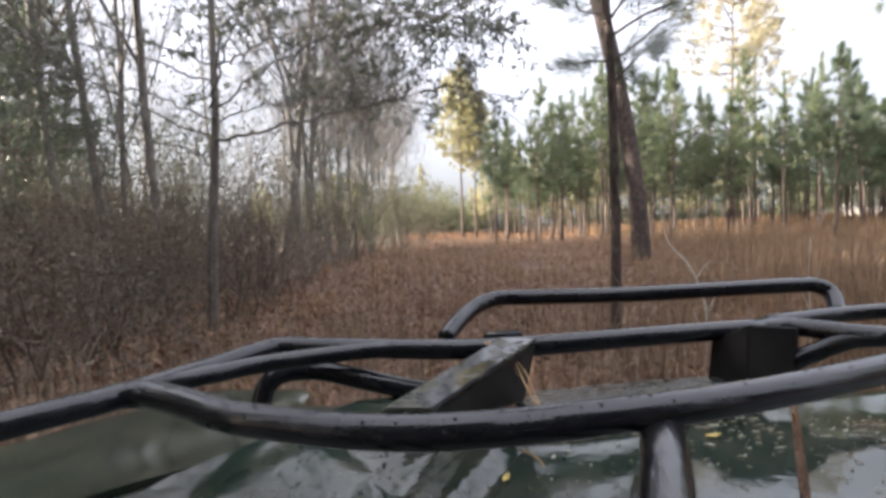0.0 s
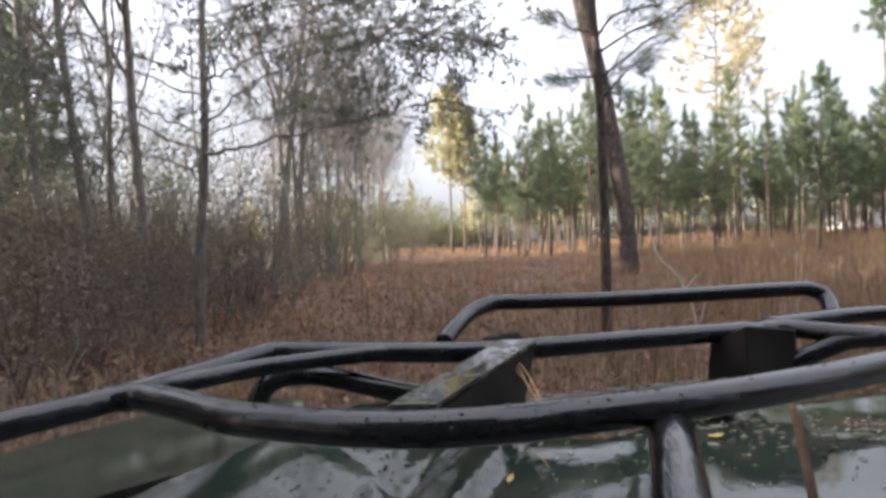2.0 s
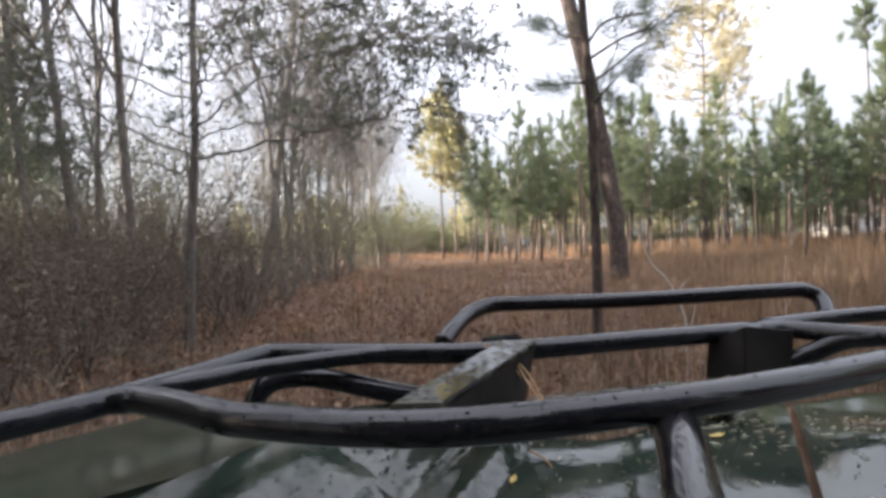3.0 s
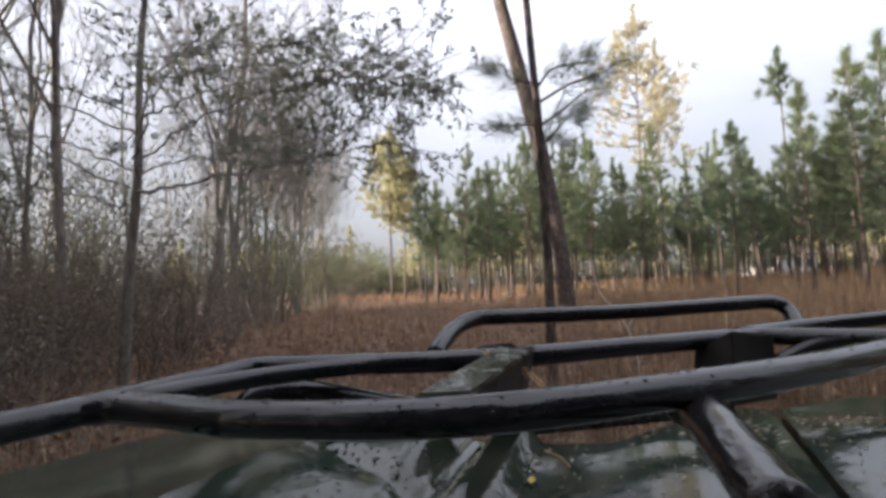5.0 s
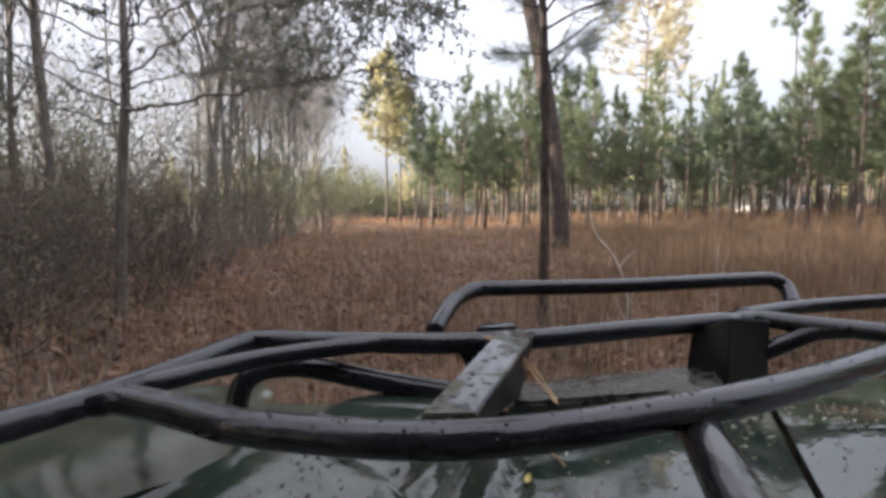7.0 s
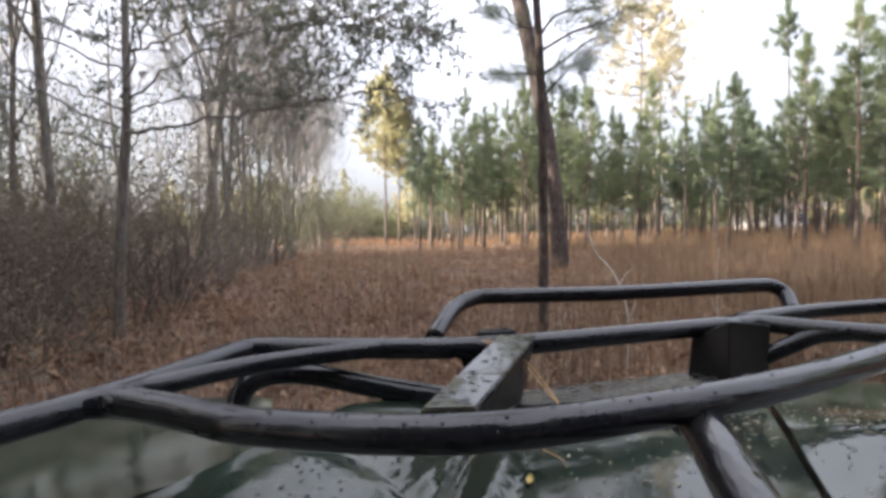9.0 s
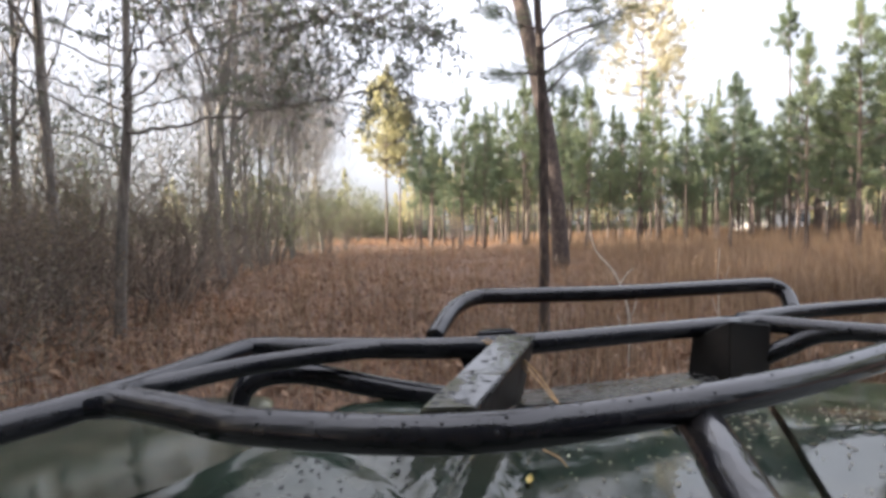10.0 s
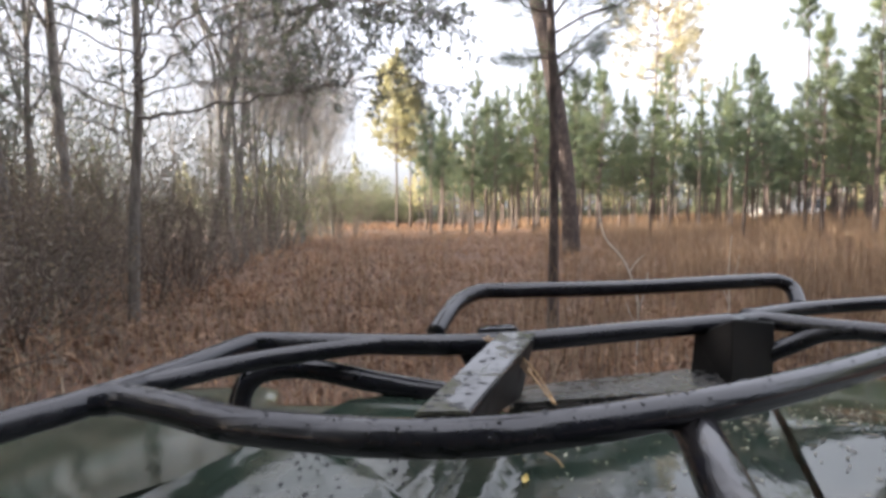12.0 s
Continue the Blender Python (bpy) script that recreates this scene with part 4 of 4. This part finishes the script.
block("tab", [(0.036, 0.626, 0.979), (0.047, 0.656, 0.978), (0.086, 0.661, 0.980), (0.092, 0.636, 0.979)], [(x, y, z - 0.006) for x, y, z in [(0.036, 0.626, 0.979), (0.047, 0.656, 0.978), (0.086, 0.661, 0.980), (0.092, 0.636, 0.979)]], M_RACK)
H = [(0.330, 0.696, 0.958), (0.356, 0.652, 0.988), (0.427, 0.686, 0.978), (0.324, 0.694, 0.897), (0.355, 0.649, 0.898), (0.427, 0.684, 0.898)]
for a, b in ((0, 1), (1, 2)):
    back = (0.004, 0.006, 0)
    block("gusset", [H[a], H[b], tuple(p + q for p, q in zip(H[b], back)), tuple(p + q for p, q in zip(H[a], back))],
          [H[a + 3], H[b + 3], tuple(p + q for p, q in zip(H[b + 3], back)), tuple(p + q for p, q in zip(H[a + 3], back))], M_MATTE, "dull black gusset plate", 0.001)
block("deck", [(0.071, 0.564, 0.910), (0.325, 0.594, 0.920), (0.371, 0.714, 0.914), (0.102, 0.684, 0.893)], [(x, y, z - 0.02) for x, y, z in [(0.071, 0.564, 0.910), (0.325, 0.594, 0.920), (0.371, 0.714, 0.914), (0.102, 0.684, 0.893)]], M_DECK, "wet grey plastic deck", 0.005)

AXIS = math.radians(-17.9)
AX = np.array([-math.sin(AXIS), math.cos(AXIS)])
AY = np.array([AX[1], -AX[0]])


def hood_panel(name, u0, u1, v0, v1, height, thick=0.05, nu=70, nv=60, label=""):
    """A moulded sheet over the bike's front: u across, v forward, with turned-down rims."""
    top = []
    for j in range(nv + 1):
        for i in range(nu + 1):
            s = i / nu
            reach = v1(u0(0.4) + (u1(0.4) - u0(0.4)) * s)
            v = v0 + (reach - v0) * j / nv
            u = u0(v) + (u1(v) - u0(v)) * s
            q = AX * v + AY * u
            rim = 0.010 * max(0.0, (j - nv + 2) / 2) ** 2
            top.append((q[0], q[1], height(u, v) - rim))
    top = np.array(top)
    w = nu + 1
    faces = [(j * w + i, j * w + i + 1, (j + 1) * w + i + 1, (j + 1) * w + i) for j in range(nv) for i in range(nu)]
    ring = [i for i in range(w)] + [j * w + nu for j in range(1, nv + 1)] + [nv * w + i for i in range(nu - 1, -1, -1)] + [j * w for j in range(nv - 1, 0, -1)]
    low = top[ring] - np.array([0, 0, thick])
    n = len(top)
    s = Soup()
    s.add(np.concatenate([top, low, top[ring]]), faces)
    m = n + len(ring)
    s.f.extend([(m + (k + 1) % len(ring), m + k, n + k, n + (k + 1) % len(ring)) for k in range(len(ring))])
    return part(name, s.mesh(name, M_BODY, True), bike, label)


def step01(e0, e1, x):
    t = max(0.0, min((x - e0) / (e1 - e0), 1.0))
    return t * t * (3 - 2 * t)


def hood_z(u, v):
    z = 0.890 - 0.05 * u * u - 0.04 * max(0.0, v - 0.45) ** 1.4
    z += 0.015 * (step01(-0.127, -0.120, u) - step01(-0.084, -0.077, u))      # raised rib
    z += step01(-0.145, -0.175, u) * (0.15 * max(0.0, min(v, 0.5) - 0.30) - 0.14 * max(0.0, v - 0.5))  # upturned shoulder
    z -= 0.007 * math.exp(-((0.386 * u + 0.922 * v - 0.298) / 0.010) ** 2) * step01(-0.128, -0.14, u)
    z += 0.010 * math.exp(-((u - 0.06) / 0.07) ** 2)
    return z


def fender_z(u, v):
    if u < 0:
        z = 0.899 - 0.148 * max(0.0, -0.27 - u) ** 1.15 - 0.05 * max(0.0, v - 0.3)
    else:
        z = hood_z(min(u, 0.30), v) + 0.20 * (min(u, 0.42) - 0.165) * step01(0.15, 0.20, u) * (1.0 - step01(0.60, 0.78, v)) - 0.10 * max(0.0, u - 0.45) ** 1.2 + 0.12 * (min(v, 0.64) - 0.60) * step01(0.16, 0.27, u)
    return z + 0.0010 * math.sin(v * 19 + u * 9) + 0.0010 * math.sin(u * 27 - v * 8)


seam = lambda v: 0.150 + 0.10 * (v - 0.40)
crease = lambda v: -0.302 - 0.50 * (0.43 - v)
bonnet_reach = lambda u: 0.575 + 0.255 * step01(-0.06, 0.12, u)
hood_panel("hood", crease, seam, -0.05, bonnet_reach, hood_z, label="glossy wet dark green hood")
hood_panel("fender", lambda v: seam(v) + 0.008, lambda v: 0.78, -0.15, lambda u: 0.84 + 0.13 * step01(0.13, 0.34, u), fender_z, label="glossy wet dark green fender")
hood_panel("fender", lambda v: -0.74, lambda v: crease(v) - 0.004, -0.15, lambda u: 0.585 + 0.11 * step01(-0.47, -0.58, u), fender_z, label="glossy wet dark green fender")


def front_wheel(u):
    q = AX * 0.36 + AY * u
    z = ground_height(q[0], q[1])
    ang = math.atan2(AY[1], AY[0])
    rot = np.array([[math.cos(ang), -math.sin(ang), 0], [math.sin(ang), math.cos(ang), 0], [0, 0, 1]])
    profile = [(-0.10, 0.17), (-0.115, 0.23), (-0.10, 0.285), (-0.06, 0.305), (0.06, 0.305), (0.10, 0.285), (0.115, 0.23), (0.10, 0.17)]
    n = 40

    def lathe(prof, closed):
        v = np.array([(x, r * math.cos(2 * math.pi * k / n), r * math.sin(2 * math.pi * k / n)) for k in range(n) for x, r in prof]) @ rot.T + np.array([q[0], q[1], z + 0.30])
        m = len(prof)
        f = [(k * m + i, k * m + (i + 1) % m, ((k + 1) % n) * m + (i + 1) % m, ((k + 1) % n) * m + i) for k in range(n) for i in range(m if closed else m - 1)]
        s = Soup()
        s.add(v, f)
        return s
    wheel = part("wheel", None, bike)
    part("tyre", lathe(profile, True).mesh("tyre", M_RUBBER, True), wheel, "black knobbly tyre")
    part("rim", lathe([(-0.09, 0.168), (-0.05, 0.15), (-0.03, 0.02), (0.03, 0.02), (0.05, 0.15), (0.09, 0.168)], True).mesh("rim", M_STEEL, True), wheel, "steel rim")


for u in (-0.46, 0.46):
    front_wheel(u)
chassis = [tuple(AX * v + AY * u) for u, v in ((-0.2, -0.6), (0.2, -0.6), (0.2, 0.6), (-0.2, 0.6))]
block("chassis", [(x, y, 0.80) for x, y in chassis], [(x, y, 0.25) for x, y in chassis], M_RUBBER, "black chassis", 0.02)
axle = Soup()
axle.tube([(*(AX * 0.36 + AY * -0.46), 0.28), (*(AX * 0.36 + AY * 0.46), 0.28)], 0.03, 10)
part("axle", axle.mesh("axle", M_RUBBER, True), bike)


# ---- rain drops and fallen needles on the rack ----
def drops():
    r = np.random.default_rng(71)
    s = Soup()
    rear = smooth_path([(-0.292, 0.419, 0.959), (-0.271, 0.429, 0.960), (-0.239, 0.419, 0.960), (-0.198, 0.399, 0.961), (-0.151, 0.374, 0.962), (-0.090, 0.356, 0.964), (-0.031, 0.344, 0.966), (0.024, 0.342, 0.968), (0.082, 0.352, 0.970), (0.148, 0.373, 0.972), (0.224, 0.401, 0.974), (0.327, 0.454, 0.975), (0.439, 0.519, 0.977), (0.539, 0.571, 0.978)], 8)
    for k in range(150):
        i = r.integers(8, len(rear) - 2)
        a = r.normal(0.0, 0.75)
        way = unit(rear[i + 1] - rear[i])
        across = unit(np.cross(way, np.array([0, 0, 1.0])))
        n = across * math.sin(a) + np.array([0, 0, 1.0]) * math.cos(a)
        p = rear[i] + (rear[i + 1] - rear[i]) * r.random() + n * 0.0133
        size = r.uniform(0.0007, 0.0019)
        e1, e2 = way, np.cross(n, way)
        ring = [p + size * (math.cos(t) * e1 + math.sin(t) * e2) for t in np.arange(8) * math.pi / 4]
        mid = [p + size * 0.7 * (math.cos(t) * e1 + math.sin(t) * e2) + n * size * 0.45 for t in np.arange(8) * math.pi / 4]
        s.add([*ring, *mid, p + n * size * 0.62], [(q, (q + 1) % 8, 8 + (q + 1) % 8, 8 + q) for q in range(8)] + [(8 + q, 8 + (q + 1) % 8, 16) for q in range(8)])
    g = [np.array(p) for p in [(-0.016, 0.351, 0.981), (0.022, 0.351, 0.982), (0.105, 0.596, 0.982), (0.064, 0.596, 0.983)]]
    n = unit(np.cross(g[1] - g[0], g[3] - g[0]))
    n = n if n[2] > 0 else -n
    for k in range(46):
        a, c = r.uniform(0.06, 0.94), r.random() ** 1.3 * 0.9 + 0.03
        p = (g[0] * (1 - a) + g[1] * a) * (1 - c) + (g[3] * (1 - a) + g[2] * a) * c
        size = r.uniform(0.0008, 0.0026)
        e1, e2 = unit(g[1] - g[0]), unit(np.cross(n, g[1] - g[0]))
        ring = [p + size * (1.5 * math.cos(t) * e1 + math.sin(t) * e2) for t in np.arange(8) * math.pi / 4]
        mid = [p + size * 0.7 * (1.5 * math.cos(t) * e1 + math.sin(t) * e2) + n * size * 0.25 for t in np.arange(8) * math.pi / 4]
        s.add([*ring, *mid, p + n * size * 0.32], [(q, (q + 1) % 8, 8 + (q + 1) % 8, 8 + q) for q in range(8)] + [(8 + q, 8 + (q + 1) % 8, 16) for q in range(8)])
    for k in range(90):
        u, v = r.uniform(-0.27, -0.155), r.uniform(0.34, 0.47)
        p = np.array([*(AX * v + AY * u), hood_z(u, v) + 0.0003])
        size = r.uniform(0.0008, 0.0024)
        e1, e2, n = np.array([AX[0], AX[1], 0.1]), np.array([AY[0], AY[1], 0.0]), np.array([0, 0, 1.0])
        ring = [p + size * (1.3 * math.cos(t) * e1 + math.sin(t) * e2) for t in np.arange(8) * math.pi / 4]
        mid = [p + size * 0.7 * (1.3 * math.cos(t) * e1 + math.sin(t) * e2) + n * size * 0.3 for t in np.arange(8) * math.pi / 4]
        s.add([*ring, *mid, p + n * size * 0.4], [(q, (q + 1) % 8, 8 + (q + 1) % 8, 8 + q) for q in range(8)] + [(8 + q, 8 + (q + 1) % 8, 16) for q in range(8)])
    tagged(new("rain_drops", s.mesh("rain_drops", M_DROP, True)), "small dark rain drops beading on the black rack", "rain drops", kind="stuff")


drops()

for k, line in enumerate([[(0.039, 0.596, 0.979), (0.060, 0.576, 0.972), (0.075, 0.546, 0.966), (0.084, 0.516, 0.960)],
                          [(0.042, 0.596, 0.976), (0.071, 0.566, 0.972), (0.089, 0.526, 0.964), (0.099, 0.485, 0.953), (0.103, 0.465, 0.946)],
                          [(0.049, 0.586, 0.980), (0.077, 0.546, 0.969), (0.089, 0.496, 0.960), (0.100, 0.460, 0.949)],
                          [(0.060, 0.581, 0.982), (0.074, 0.566, 0.977), (0.084, 0.536, 0.967)],
                          [(0.087, 0.454, 0.910), (0.100, 0.449, 0.905), (0.106, 0.444, 0.899)]]):
    s = Soup()
    s.tube(smooth_path(line, 6), 0.0009, 5)
    tagged(new("pine_needle", s.mesh("pine_needle", M_NEEDLE_DRY, True)), "long dry tan pine needle fallen on the rack bracket", "pine needle", "pine needles on the rack")


def debris():
    """Bits of leaf and bark stuck to the wet bodywork."""
    r = np.random.default_rng(81)
    s = Soup()
    for k in range(900):
        u, v = r.uniform(-0.08, 0.62), r.uniform(0.25, 0.80)
        if abs(u - seam(v)) < 0.012:
            continue
        z = (hood_z(u, v) if u < seam(v) else fender_z(u, v)) + 0.0012
        q = AX * v + AY * u
        a, size = r.uniform(0, 2 * math.pi), r.uniform(0.0007, 0.0022) * (1.7 if r.random() < 0.12 else 1)
        e1 = np.array([math.cos(a), math.sin(a), 0.0]) * size * r.uniform(0.8, 2.2)
        e2 = np.array([-math.sin(a), math.cos(a), 0.0]) * size * 0.6
        p, up = np.array([q[0], q[1], z]), np.array([0, 0, 0.0008])
        s.add([p - e1, p - e2 * 0.8, p + e1, p + e2, p - e1 * 0.5 + up, p - e2 * 0.4 + up, p + e1 * 0.5 + up, p + e2 * 0.5 + up],
              [(0, 1, 5, 4), (1, 2, 6, 5), (2, 3, 7, 6), (3, 0, 4, 7), (4, 5, 6, 7)])
    for k in range(420):
        u, v = r.uniform(0.02, 0.62), r.normal(0.66, 0.045)
        if abs(u - seam(v)) < 0.012 or not 0.5 < v < 0.78:
            continue
        q = AX * v + AY * u
        p = np.array([q[0], q[1], (hood_z(u, v) if u < seam(v) else fender_z(u, v)) + 0.0012])
        a = r.normal(0.3, 0.5)
        size = r.uniform(0.0012, 0.0034)
        e1 = np.array([math.cos(a), math.sin(a), 0.0]) * size * r.uniform(1.2, 3.0)
        e2 = np.array([-math.sin(a), math.cos(a), 0.0]) * size * 0.6
        up = np.array([0, 0, 0.001])
        s.add([p - e1, p - e2 * 0.8, p + e1, p + e2, p - e1 * 0.5 + up, p - e2 * 0.4 + up, p + e1 * 0.5 + up, p + e2 * 0.5 + up],
              [(0, 1, 5, 4), (1, 2, 6, 5), (2, 3, 7, 6), (3, 0, 4, 7), (4, 5, 6, 7)])
    tagged(new("leaf_debris", s.mesh("leaf_debris", M_BITS)), "pale bits of leaf stuck to the wet green hood", "debris", kind="stuff")


debris()


def fallen_leaf(u, v, turn, long, wide, label):
    """A small curled leaf lying on the hood."""
    p = np.array([*(AX * v + AY * u), hood_z(u, v) + 0.001])
    a = math.radians(turn)
    e1, e2 = np.array([math.cos(a), math.sin(a), 0.0]), np.array([-math.sin(a), math.cos(a), 0.0])
    rows = []
    for k in range(9):
        s = k / 8
        w = wide * math.sin(math.pi * min(0.97, 0.04 + s)) ** 0.8
        lift = 0.004 * (s - 0.4) ** 2
        for q in (-1, -0.5, 0, 0.5, 1):
            rows.append(p + e1 * long * (s - 0.5) + e2 * w * q / 2 + np.array([0, 0, lift + 0.0015 * abs(q)]))
    s = Soup()
    s.add(rows, [(k * 5 + q, k * 5 + q + 1, k * 5 + q + 6, k * 5 + q + 5) for k in range(8) for q in range(4)])
    tagged(new("fallen_leaf", s.mesh("fallen_leaf", M_YELLOW_LEAF, True)), label, "leaf")


fallen_leaf(-0.065, 0.437, 75, 0.016, 0.006, "small yellow leaf lying on the wet green hood")
fallen_leaf(0.10, 0.60, 20, 0.018, 0.008, "small tan leaf lying on the wet green hood")
